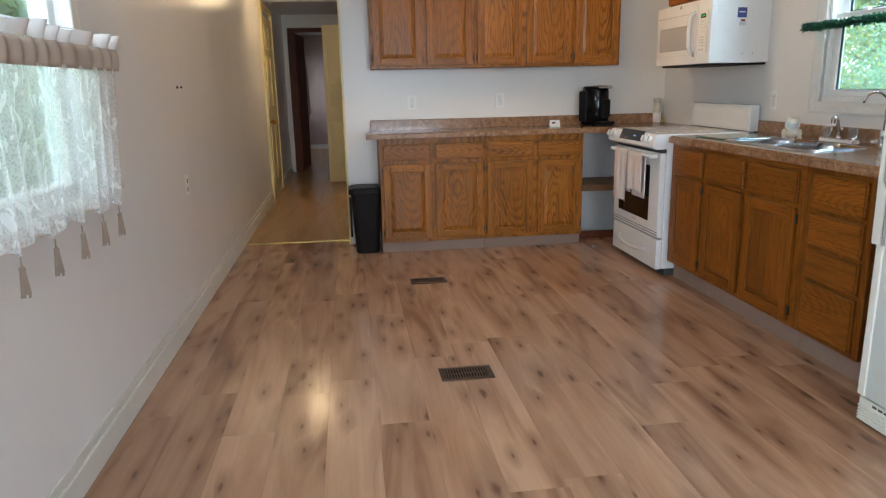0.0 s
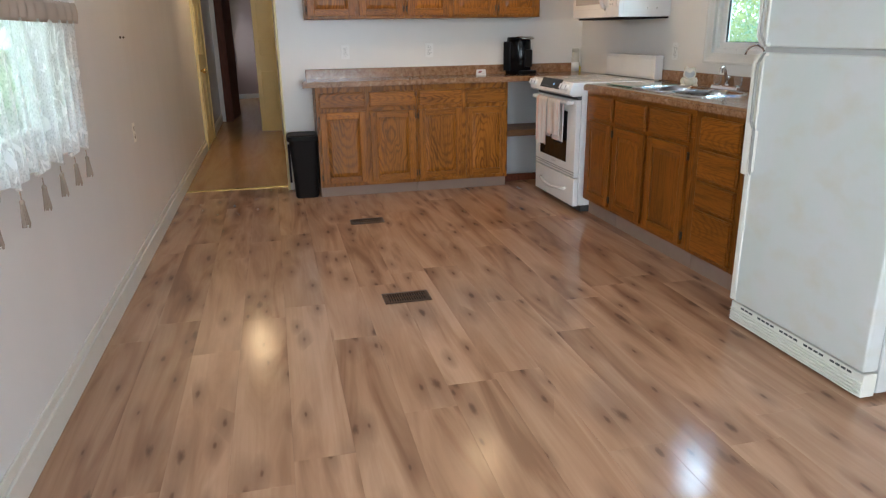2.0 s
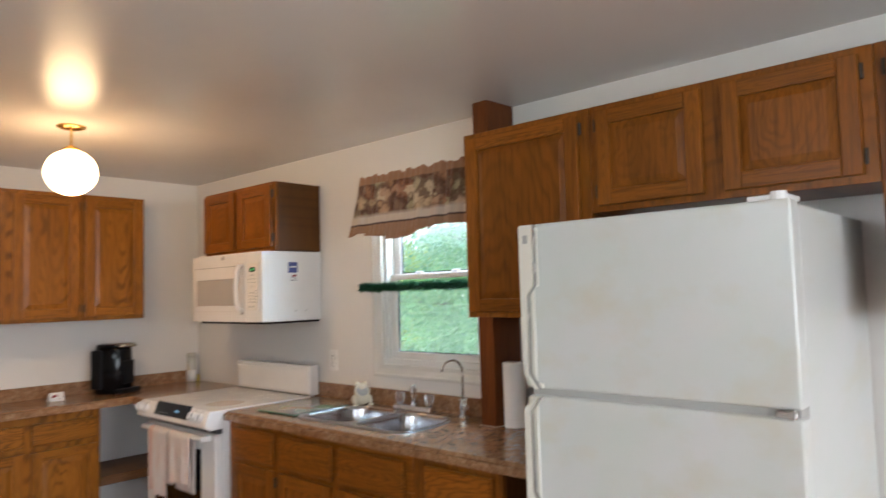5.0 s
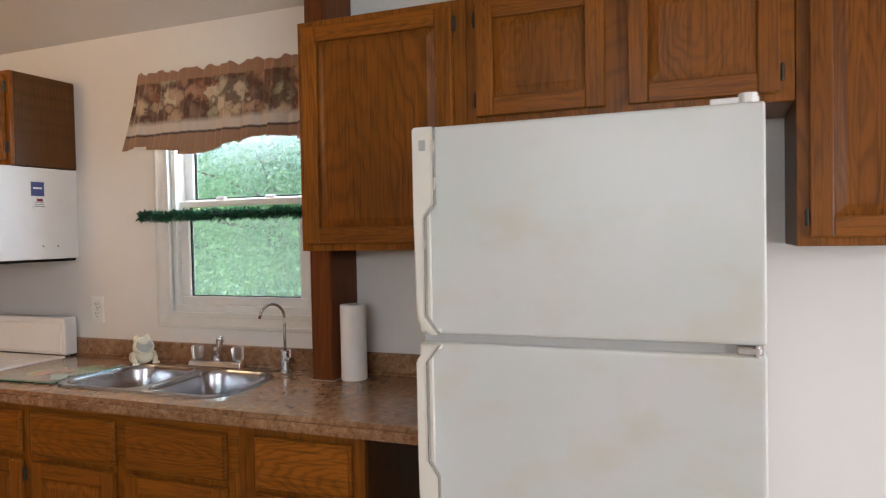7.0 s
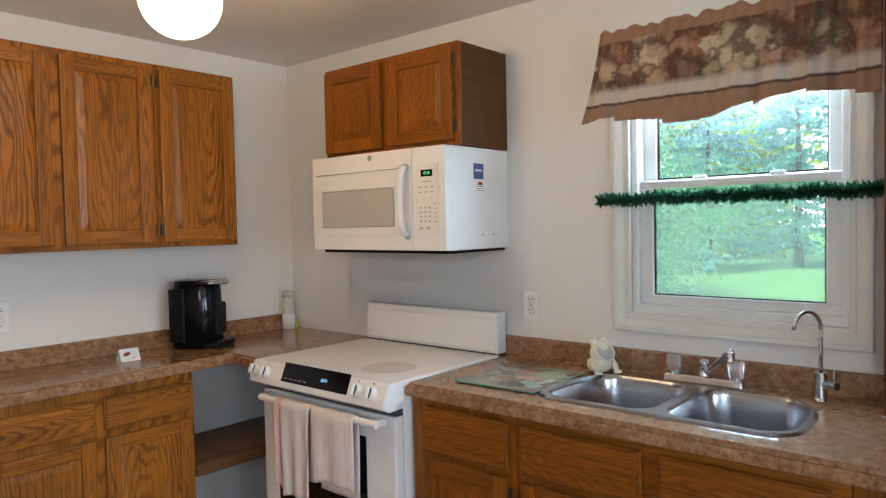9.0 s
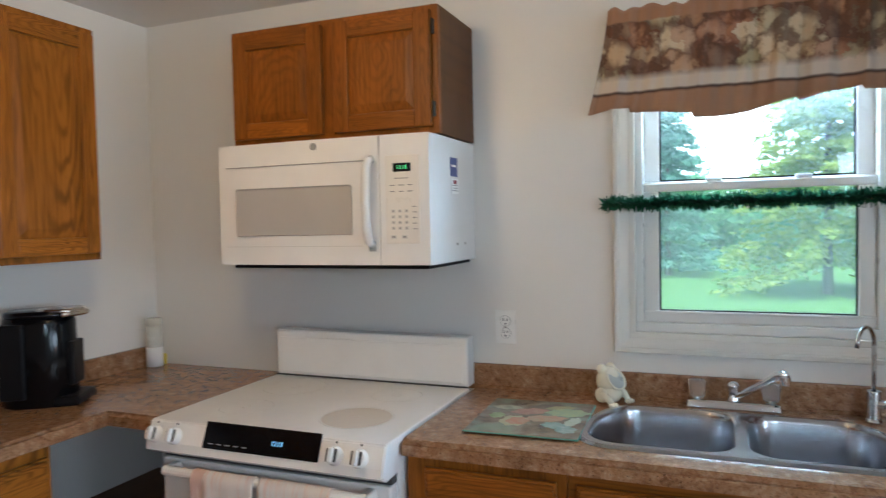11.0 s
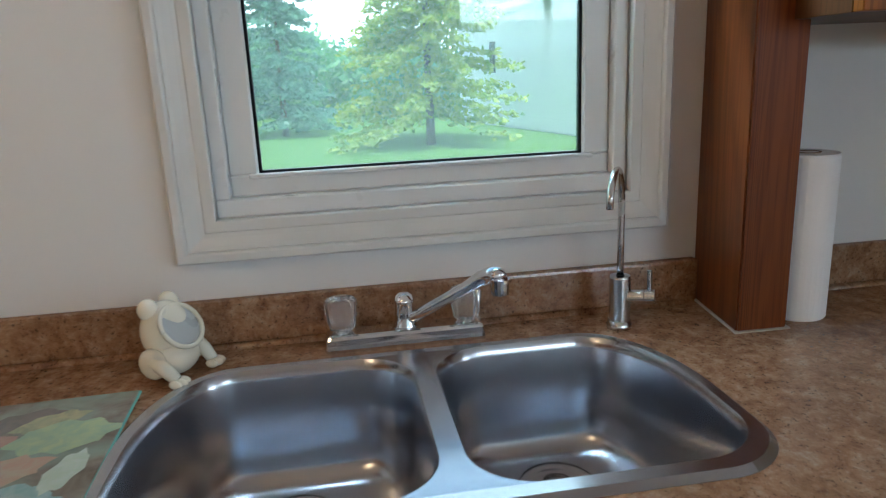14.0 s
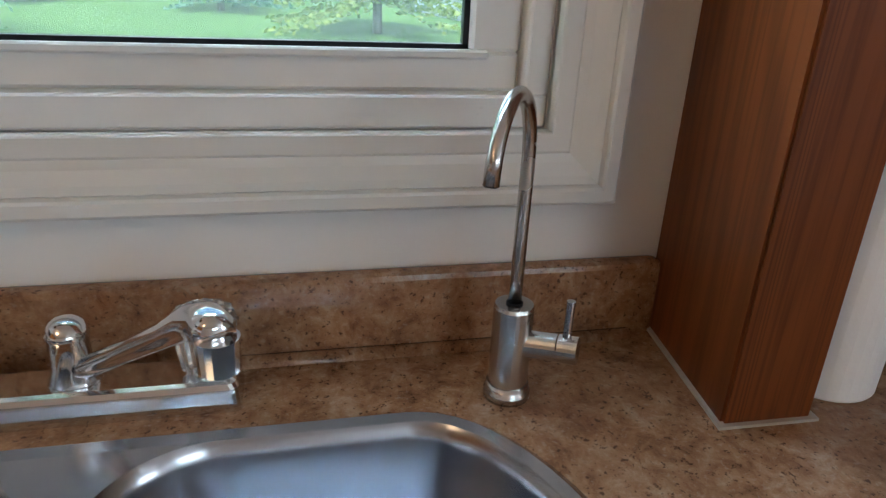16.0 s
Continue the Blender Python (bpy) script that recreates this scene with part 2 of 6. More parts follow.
CARDBOARD = plain("brown_cardboard", (0.2, 0.13, 0.08), 0.8)
CERAMIC = plain("cream_glazed_ceramic", (0.76, 0.7, 0.55), 0.14)
CERAMIC_IN = plain("grey_mouth_fill", (0.42, 0.42, 0.39), 0.3)
RED_PAINT = plain("dark_red_paint", (0.12, 0.012, 0.012), 0.3)
SHELF_WOOD = oak("shelf_wood", 0, 1, (0.2, 0.105, 0.05), (0.1, 0.05, 0.022), 0.5)
DARK_JAMB = oak("dark_door_wood", 2, 1, (0.15, 0.04, 0.016), (0.06, 0.016, 0.008), 0.5)
TASSEL = plain("taupe_thread", (0.27, 0.21, 0.165), 0.9, 0, 0.6, 200)
STICKER_BLUE = plain("blue_sticker", (0.05, 0.07, 0.24), 0.4)
STICKER_WHITE = plain("white_sticker", (0.8, 0.8, 0.78), 0.4)
YELLOW = plain("yellow_plastic", (0.7, 0.55, 0.05), 0.4)
MAROON = plain("maroon_print", (0.25, 0.02, 0.03), 0.5)
CAULK = plain("white_caulk", (0.4, 0.34, 0.28), 0.6)


def steel():
    k = Mat("brushed_stainless_steel", 0.22, 1.0)
    n = k.noise(k.coords((6.0, 6.0, 0.6)), 40.0, 2.0)
    k.put("Base Color", k.mix(n, (0.45, 0.46, 0.49), (0.52, 0.53, 0.56)))
    return k.m


STEEL = steel()


def counter_laminate():
    k = Mat("mottled_brown_laminate", 0.2)
    v = k.coords()
    a = k.noise(v, 42.0, 7.0, 0.72, 0.4)
    b = k.noise(v, 190.0, 4.0, 0.65, 0.2)
    blot = k.noise(v, 13.0, 4.0, 0.6)
    c = k.ramp(a, [(0.3, (0.13, 0.058, 0.028)), (0.43, (0.235, 0.12, 0.058)), (0.55, (0.3, 0.17, 0.09)), (0.7, (0.39, 0.27, 0.175))])
    c = k.mix(k.ramp(b, [(0.57, 0.0), (0.68, 0.4)]), c, (0.38, 0.29, 0.215))
    c = k.mix(k.ramp(b, [(0.34, 0.8), (0.41, 0.0)]), c, (0.045, 0.022, 0.013))
    c = k.mix(1.0, c, k.ramp(blot, [(0.3, (0.92, 0.9, 0.88)), (0.7, (1.16, 1.15, 1.14))]), "MULTIPLY")
    k.put("Base Color", c)
    k.put("Roughness", k.ramp(b, [(0.3, 0.14), (0.7, 0.2)]))
    return k.m


COUNTER = counter_laminate()


def pane(name, tint, gloss=0.06, haze=0.0):
    """Thin clear sheet: what is behind shows through, with a faint mirror image."""
    k = Mat(name)
    t = k.t
    tr, gl = t.nodes.new("ShaderNodeBsdfTransparent"), t.nodes.new("ShaderNodeBsdfGlossy")
    tr.inputs[0].default_value = (*tint, 1)
    gl.inputs["Roughness"].default_value = 0.02
    mx, fr = t.nodes.new("ShaderNodeMixShader"), t.nodes.new("ShaderNodeLayerWeight")
    fr.inputs[0].default_value = 0.5
    pw, ma = t.nodes.new("ShaderNodeMath"), t.nodes.new("ShaderNodeMath")
    pw.operation, ma.operation = "POWER", "MULTIPLY_ADD"
    pw.inputs[1].default_value, ma.inputs[1].default_value, ma.inputs[2].default_value = 5.0, 0.95, 0.035
    t.links.new(fr.outputs["Facing"], pw.inputs[0]), t.links.new(pw.outputs[0], ma.inputs[0])
    t.links.new(ma.outputs[0], mx.inputs[0]), t.links.new(tr.outputs[0], mx.inputs[1]), t.links.new(gl.outputs[0], mx.inputs[2])
    last = mx
    # pale veil mixed into the pane for screen mesh and outdoor glare
    if haze:
        df, m2 = t.nodes.new("ShaderNodeBsdfTranslucent"), t.nodes.new("ShaderNodeMixShader")
        df.inputs[0].default_value = (0.8, 0.92, 0.94, 1)
        m2.inputs[0].default_value = haze
        t.links.new(mx.outputs[0], m2.inputs[1]), t.links.new(df.outputs[0], m2.inputs[2])
        last = m2
    t.links.new(last.outputs[0], t.nodes["Material Output"].inputs[0])
    return k.m


GLASS = pane("window_glass", (0.93, 1.0, 1.0), haze=0.035)
SCREENED = pane("screened_window_glass", (0.93, 1.0, 0.99), haze=0.12)
CLEAR = Mat("clear_acrylic", 0.05)
CLEAR.put("Transmission Weight", 0.92), CLEAR.put("IOR", 1.45)
CLEAR.b.inputs["Base Color"].default_value = (0.93, 0.94, 0.93, 1)
CLEAR = CLEAR.m


def glow(name, color, strength):
    k = Mat(name, 0.3, 0, 0.5, color)
    k.put("Emission Color", color), k.put("Emission Strength", strength)
    return k.m


GLOBE = glow("lit_opal_glass", (1.0, 0.68, 0.36), 6.0)
DIGITS_BLUE = glow("blue_digits", (0.3, 0.65, 1.0), 0.5)
DIGITS_GREEN = glow("green_digits", (0.2, 1.0, 0.35), 0.22)


def fabric(name, build):
    k = Mat(name, 0.9, 0, 0.1)
    build(k)
    return k.m


def _valance(k):
    v = k.coords((1.0, 1.0, 1.0))
    warp = k.noise(v, 24.0, 4.0)
    vv = k.node("VectorMath")
    k.t.links.new(v, vv.inputs[0])
    comb = k.node("CombineXYZ", X=0.0, Y=k.math("MULTIPLY", warp, 0.16), Z=k.math("MULTIPLY", warp, 0.1))
    k.t.links.new(comb.outputs[0], vv.inputs[1])
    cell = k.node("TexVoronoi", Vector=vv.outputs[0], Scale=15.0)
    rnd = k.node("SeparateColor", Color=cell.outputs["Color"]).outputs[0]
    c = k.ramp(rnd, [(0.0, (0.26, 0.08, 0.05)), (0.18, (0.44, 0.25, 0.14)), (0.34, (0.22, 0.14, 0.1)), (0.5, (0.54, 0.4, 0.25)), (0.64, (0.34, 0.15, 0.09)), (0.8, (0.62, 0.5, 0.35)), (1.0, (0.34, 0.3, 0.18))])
    # printed fruit look round: highlight and edge shade put into the print's colour
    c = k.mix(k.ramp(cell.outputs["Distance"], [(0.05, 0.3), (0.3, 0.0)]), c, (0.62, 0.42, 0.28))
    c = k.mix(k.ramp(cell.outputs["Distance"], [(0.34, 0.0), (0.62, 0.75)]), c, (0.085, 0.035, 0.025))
    z = k.node("SeparateXYZ", Vector=k.coords()).outputs[2]
    # printed bands: tan hem, dark line, cream ground, fruit above, tan heading
    c = k.mix(k.ramp(z, [(0.09, 1.0), (0.112, 0.0)]), c, (0.6, 0.52, 0.44))
    c = k.mix(k.ramp(z, [(0.058, 1.0), (0.06, 0.0)]), c, (0.06, 0.035, 0.03))
    c = k.mix(k.ramp(z, [(0.05, 1.0), (0.052, 0.0)]), c, (0.34, 0.2, 0.125))
    c = k.mix(k.ramp(z, [(0.262, 0.0), (0.266, 1.0)]), c, (0.36, 0.2, 0.12))
    k.put("Base Color", c)
    k.put("Sheen Weight", 0.2)
    k.bump(k.noise(k.coords(), 400.0, 2.0), 0.3, 0.0008)


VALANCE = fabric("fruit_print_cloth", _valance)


def lace():
    k = Mat("white_lace", 0.9)
    t = k.t
    cell = k.voronoi(k.coords((1.0, 1.0, 0.8)), 150.0)
    motif = k.noise(k.coords((1.0, 1.0, 0.45)), 26.0, 3.0, 0.5, 1.6)
    fac = k.math("MAXIMUM", k.ramp(cell, [(0.2, 0.42), (0.6, 0.6)]), k.ramp(motif, [(0.54, 0.3), (0.6, 0.85)]))
    tr, df, tl = (t.nodes.new("ShaderNodeBsdf" + s) for s in ("Transparent", "Diffuse", "Translucent"))
    df.inputs[0].default_value = tl.inputs[0].default_value = (0.88, 0.88, 0.87, 1)
    a, b = t.nodes.new("ShaderNodeMixShader"), t.nodes.new("ShaderNodeMixShader")
    a.inputs[0].default_value = 0.55
    t.links.new(df.outputs[0], a.inputs[1]), t.links.new(tl.outputs[0], a.inputs[2])
    t.links.new(fac, b.inputs[0]), t.links.new(tr.outputs[0], b.inputs[1]), t.links.new(a.outputs[0], b.inputs[2])
    t.links.new(b.outputs[0], t.nodes["Material Output"].inputs[0])
    return k.m


LACE = lace()
RUFFLE = plain("white_cotton_ruffle", (0.74, 0.72, 0.7), 0.9, 0, 0.4, 150)
BAND = plain("taupe_curtain_heading", (0.42, 0.34, 0.28), 0.9, 0, 0.5, 150)


def _terry(base, stripe):
    def build(k):
        v = k.coords()
        z = k.node("SeparateXYZ", Vector=v).outputs[1]
        c = k.mix(k.noise(v, 25.0, 4.0), tuple(a * 0.85 for a in base), base)
        k.put("Base Color", k.mix(k.ramp(k.noise(k.coords((8, 90, 8)), 1.0, 2.0), [(0.5, 0.0), (0.62, 0.6)]), c, stripe))
        k.bump(k.noise(v, 350.0, 2.0), 0.6, 0.002)
    return build


TOWEL_WHITE = fabric("white_terry_cloth", _terry((0.78, 0.72, 0.68), (0.72, 0.5, 0.42)))
TOWEL_PINK = fabric("pale_pink_terry_cloth", _terry((0.72, 0.5, 0.43), (0.8, 0.68, 0.6)))


def painted_board():
    k = Mat("painted_glass_board", 0.07)
    v = k.coords()
    c = k.ramp(k.noise(v, 14.0, 4.0, 0.6, 0.8), [(0.3, (0.1, 0.085, 0.06)), (0.5, (0.19, 0.16, 0.115)), (0.7, (0.24, 0.24, 0.18))])
    k.put("Base Color", k.mix(k.ramp(k.noise(v, 7.0, 2.0), [(0.5, 0.0), (0.62, 0.6)]), c, (0.2, 0.28, 0.21)))
    return k.m


def printed(name, a, b):
    k = Mat(name, 0.07)
    v = k.coords()
    k.put("Base Color", k.mix(k.ramp(k.noise(v, 38.0, 4.0, 0.6, 0.7), [(0.38, 0.0), (0.62, 1.0)]), a, b))
    return k.m


BOARD = painted_board()
BOARD_EDGE = plain("green_glass_edge", (0.12, 0.3, 0.24), 0.08)


def leaf(name, a, b):
    k = Mat(name, 0.6, 0, 0.3)
    r = k.node("NewGeometry").outputs["Random Per Island"]
    k.put("Base Color", k.mix(r, a, b))
    k.put("Subsurface Weight", 0.0)
    t = k.t
    tl, mx = t.nodes.new("ShaderNodeBsdfTranslucent"), t.nodes.new("ShaderNodeMixShader")
    k.link(k.mix(r, tuple(c * 1.3 for c in a), tuple(c * 1.3 for c in b)), tl.inputs[0])
    mx.inputs[0].default_value = 0.45
    t.links.new(k.b.outputs[0], mx.inputs[1]), t.links.new(tl.outputs[0], mx.inputs[2])
    t.links.new(mx.outputs[0], t.nodes["Material Output"].inputs[0])
    return k.m


LEAF_LIGHT = leaf("yellow_green_leaves", (0.16, 0.26, 0.045), (0.42, 0.46, 0.1))
LEAF_MID = leaf("green_leaves", (0.1, 0.25, 0.13), (0.28, 0.46, 0.22))
NEEDLE = leaf("spruce_needles", (0.1, 0.22, 0.16), (0.2, 0.36, 0.25))
GARLAND = leaf("dark_green_tinsel", (0.006, 0.035, 0.02), (0.025, 0.12, 0.055))
SILVER = plain("silver_tinsel", (0.75, 0.85, 0.82), 0.2, 1.0)
BARK = plain("bark", (0.12, 0.095, 0.075), 0.9, 0, 0.8, 30)
SIDING = plain("white_siding", (0.88, 0.88, 0.88), 0.5)
ROOF = plain("grey_shingle_roof", (0.12, 0.13, 0.15), 0.8, 0, 0.6, 40)


def grass():
    k = Mat("lawn", 0.9, 0, 0.1)
    v = k.coords()
    a, b = k.noise(v, 0.35, 5.0), k.noise(v, 25.0, 4.0)
    c = k.mix(a, (0.06, 0.15, 0.025), (0.11, 0.22, 0.045))
    k.put("Base Color", k.mix(b, c, k.mix(0.5, c, (0.15, 0.23, 0.06))))
    k.bump(b, 0.8, 0.05)
    return k.m


GRASS = grass()


# ---- building helpers ----
def base_of(ob):
    p = Vector((0, 0, 0))
    while ob:
        p, ob = p + ob.location, ob.parent
    return p


def thing(name, at, label, category, group="", kind=""):
    """An empty at a thing's base that carries its parts."""
    ob = new(name)
    ob.location, ob.empty_display_size = at, 0.1
    return tagged(ob, label, category, group, kind)


def part(name, bm, material, parent=None, label="", smooth=False):
    """Links a bmesh, given in world places, as one mesh under a thing or a part."""
    me = bpy.data.meshes.new(name)
    o = base_of(parent)
    if parent:
        bmesh.ops.translate(bm, vec=-o, verts=bm.verts)
    bm.to_mesh(me)
    bm.free()
    me.materials.append(material)
    if smooth:
        for p in me.polygons:
            p.use_smooth = True
    ob = new(name, me)
    if parent:
        ob.parent = parent
    if label:
        tagged(ob, label)
    return ob


def single(name, bm, material, label, category, at=None, group="", kind="", smooth=False):
    """A thing or a piece of the setting that is one mesh, with its origin at its base."""
    if at is None:
        xs = [v.co for v in bm.verts]
        at = Vector([(min(c[i] for c in xs) + max(c[i] for c in xs)) / 2 for i in (0, 1)] + [min(c[2] for c in xs)])
    bmesh.ops.translate(bm, vec=-Vector(at), verts=bm.verts)
    ob = part(name, bm, material, None, "", smooth)
    ob.location = at
    return tagged(ob, label, category, group, kind)


def box(lo, hi, bevel=0.0, seg=1, bm=None):
    bm = bm or bmesh.new()
    lo, hi = [min(a, b) for a, b in zip(lo, hi)], [max(a, b) for a, b in zip(lo, hi)]
    m = Matrix.LocRotScale([(a + b) / 2 for a, b in zip(lo, hi)], None, [b - a for a, b in zip(lo, hi)])
    vs = bmesh.ops.create_cube(bm, size=1.0, matrix=m)["verts"]
    if bevel:
        es = list({e for v in vs for e in v.link_edges})
        bmesh.ops.bevel(bm, geom=es, offset=bevel, segments=seg, affect="EDGES", profile=0.6)
    return bm


def cyl(a, b, r1, r2=None, n=20, bm=None, cap=True):
    """A round bar from a to b."""
    bm = bm or bmesh.new()
    a, b = Vector(a), Vector(b)
    d = b - a
    m = Matrix.Translation((a + b) / 2) @ d.to_track_quat("Z", "Y").to_matrix().to_4x4()
    bmesh.ops.create_cone(bm, cap_ends=cap, segments=n, radius1=r1, radius2=r1 if r2 is None else r2, depth=d.length, matrix=m)
    return bm


def tube(path, r, n=12, bm=None):
    """A bent round bar along points."""
    bm = bm or bmesh.new()
    pts = [Vector(p) for p in path]
    rings = []
    up = Vector((0.01, 0.02, 1))
    for i, p in enumerate(pts):
        d = (pts[min(i + 1, len(pts) - 1)] - pts[max(i - 1, 0)]).normalized()
        s = d.cross(up)
        if s.length < 0.05:
            s = d.cross(Vector((1, 0, 0)))
        s.normalize()
        u = s.cross(d)
        rr = r[i] if isinstance(r, (list, tuple)) else r
        rings.append([bm.verts.new(p + rr * (s * math.cos(k * math.tau / n) + u * math.sin(k * math.tau / n))) for k in range(n)])
    for a, b in zip(rings, rings[1:]):
        for k in range(n):
            bm.faces.new((a[k], a[(k + 1) % n], b[(k + 1) % n], b[k]))
    bm.faces.new(rings[0][::-1]), bm.faces.new(rings[-1])
    bmesh.ops.recalc_face_normals(bm, faces=bm.faces)
    return bm


def lathe(profile, at, n=32, bm=None):
    """A turned shape: (radius, height) pairs about an upright axis."""
    bm = bm or bmesh.new()
    at = Vector(at)
    rings = [[bm.verts.new(at + Vector((r * math.cos(k * math.tau / n), r * math.sin(k * math.tau / n), z))) for k in range(n)] for r, z in profile]
    for a, b in zip(rings, rings[1:]):
        for k in range(n):
            bm.faces.new((a[k], a[(k + 1) % n], b[(k + 1) % n], b[k]))
    bm.faces.new(rings[0][::-1]), bm.faces.new(rings[-1])
    bmesh.ops.recalc_face_normals(bm, faces=bm.faces)
    return bm


def ball(at, r, squash=(1, 1, 1), bm=None, seg=20):
    bm = bm or bmesh.new()
    bmesh.ops.create_uvsphere(bm, u_segments=seg, v_segments=seg // 2 + 2, radius=1, matrix=Matrix.LocRotScale(at, None, [r * s for s in squash]))
    return bm


def turned(bm, m):
    bmesh.ops.transform(bm, matrix=m, verts=bm.verts)
    return bm


def facing(origin, way):
    """Local axes on a front: u to the viewer's right, v up, w towards the viewer. way: 'back' wall or 'right' wall."""
    u, w = ((1, 0, 0), (0, -1, 0)) if way == "back" else ((0, -1, 0), (-1, 0, 0))
    m = Matrix((u, (0, 0, 1), w)).transposed().to_4x4()
    return Matrix.Translation(origin) @ m


def lettering(text, size, depth=0.0004):
    cu = bpy.data.curves.new("text", "FONT")
    cu.body, cu.size, cu.extrude, cu.align_x, cu.align_y = text, size, depth, "CENTER", "CENTER"
    ob = bpy.data.objects.new("text", cu)
    me = ob.to_mesh()
    bm = bmesh.new()
    bm.from_mesh(me)
    ob.to_mesh_clear()
    bpy.data.objects.remove(ob)
    return bm


# ---- setting ----
XL, XR, YB, ZC, XH = -0.266, 3.22, 6.82, 2.285, 0.61
YR, T = -2.2, 0.12


def wall_box(name, lo, hi, material, label):
    return single(name, box(lo, hi), material, label, "wall", kind="structure")


def pierced(name, lo, hi, axis, a0, a1, z0, z1, material, label):
    """A wall with one opening a0..a1, z0..z1 along the axis (0: x, 1: y)."""
    bm = bmesh.new()
    spans = [(lo[axis], a0, lo[2], hi[2]), (a1, hi[axis], lo[2], hi[2]), (a0, a1, lo[2], z0), (a0, a1, z1, hi[2])]
    for s0, s1, b0, b1 in spans:
        if s1 - s0 > 1e-4 and b1 - b0 > 1e-4:
            l, h = list(lo), list(hi)
            l[axis], h[axis], l[2], h[2] = s0, s1, b0, b1
            box(l, h, bm=bm)
    return single(name, bm, material, label, "wall", kind="structure")


W1 = (4.217, 4.887, 1.113, 1.99)    # kitchen window opening: y, y, z, z
W2 = (2.55, 3.86, 0.9, 1.95)       # dining window opening
W3 = (0.6, 2.4, 0.8, 1.95)         # rear window opening, unseen, added for fill: x, x, z, z
W4 = (-1.1, 0.4, 0.8, 1.95)        # living-room window opening, unseen, added for fill: y, y, z, z
wall_box("wall_living_side", (XR, YR, 0), (XR + T, 1.2, ZC), WALL, "off-white painted living-room wall")
pierced("wall_long_living", (XL - T, YR, 0), (XL, 1.2, ZC), 1, *W4, WALL_GLOSS, "pale glossy long wall with a living-room window")
pierced("wall_window_side", (XR, 1.2, 0), (XR + 0.085, YB + T, ZC), 1, *W1, WALL, "off-white painted kitchen wall with a window over the sink")
pierced("wall_long_side", (XL - T, 1.2, 0), (XL, 12.0, ZC), 1, *W2, WALL_GLOSS, "pale glossy long wall running on into the hallway")
pierced("wall_rear", (XL - T, YR - T, 0), (XR + T, YR, ZC), 0, *W3, WALL, "plain off-white rear wall with a window")
wall_box("wall_kitchen_back", (XH, YB, 0), (XR, YB + T, ZC), WALL, "off-white painted wall behind the kitchen cabinets")
wall_box("wall_hall", (XH, YB + T, 0), (XH + T, 12.0, ZC), WALL, "off-white hallway wall")
pierced("wall_hall_end", (XL, 12.0, 0), (XH + T, 12.0 + T, ZC), 0, -0.14, 0.6, 0, 2.05, WALL, "off-white end wall of the hallway with a doorway")
single("ceiling", box((XL - T, YR - T, ZC), (XR + T, 12.2, ZC + 0.1)), CEILING, "glossy pale grey painted ceiling", "ceiling", kind="structure")
# unseen slab added so its eaves keep sun out of the dining window
single("roof", box((XL - 0.82, YR - 0.6, ZC + 0.12), (XR + 0.5, 16.6, ZC + 0.26), 0.01), ROOF, "low grey roof slab with eaves, unseen, added as a sun shield", "roof", kind="structure")
single("ceiling_header", box((XL, 10.1, ZC - 0.035), (XH, 10.16, ZC)), TRIM, "white header strip across the hallway ceiling", "trim", kind="structure")
# bedroom at the hallway's end
wall_box("wall_bedroom_far", (-1.6, 16.0, 0), (2.6, 16.1, ZC), BROWN_WALL, "dim brown bedroom wall")
pierced("wall_bedroom_side", (-0.42, 12.12, 0), (-0.32, 16.0, ZC), 1, 14.9, 15.7, 0.8, 1.9, BROWN_WALL, "dim brown bedroom wall with a window")
wall_box("wall_bedroom_inner", (2.5, 12.12, 0), (2.6, 16.0, ZC), BROWN_WALL, "dim brown bedroom wall")
wall_box("wall_bedroom_near", (XH + T, 12.0, 0), (2.6, 12.12, ZC), BROWN_WALL, "dim brown bedroom wall")
single("ceiling_bedroom", box((-1.6, 12.2, ZC), (2.6, 16.1, ZC + 0.1)), CEILING, "bedroom ceiling", "ceiling", kind="structure")
single("floor_bedroom", box((-0.42, 12.0, -0.05), (2.6, 16.1, 0.0)), HALL_FLOOR, "brown bedroom floor", "floor", kind="structure")
single("baseboard_bedroom", box((-0.32, 15.985, 0), (2.5, 16.0, 0.09), 0.004), TRIM, "white bedroom baseboard", "baseboard", kind="structure")
single("floor_hall", box((XL, 6.99, -0.05), (XH, 12.0, -0.001)), HALL_FLOOR, "golden brown wood-look hallway floor", "floor", kind="structure")
single("trim_threshold", box((XL, 6.965, -0.002), (XH, 7.0, 0.006), 0.003), BRASS, "thin brass threshold strip between the floors", "trim", kind="structure")


def baseboard(name, lo, hi):
    bm = box(lo, (hi[0], hi[1], hi[2] * 0.72), 0.003)
    box((lo[0], lo[1], hi[2] * 0.72), (lo[0] + (hi[0] - lo[0]) * 0.55, hi[1], hi[2]), 0.003, bm=bm)
    return single(name, bm, TRIM, "white moulded baseboard along the long wall", "baseboard", kind="structure")


baseboard("baseboard_long", (XL, YR, 0), (XL + 0.018, 9.2, 0.13))
baseboard("baseboard_hall", (XL, 10.32, 0), (XL + 0.018, 11.99, 0.13))
single("trim_hall_corner", box((XH - 0.018, YB - 0.012, 0), (XH, YB + 0.05, ZC), 0.003), CREAM, "cream corner moulding at the hallway", "trim", kind="structure")
single("trim_long_wall_top", box((XL, YR, ZC - 0.02), (XL + 0.01, 10.6, ZC), 0.002), TRIM, "thin white moulding under the ceiling", "trim", kind="structure")

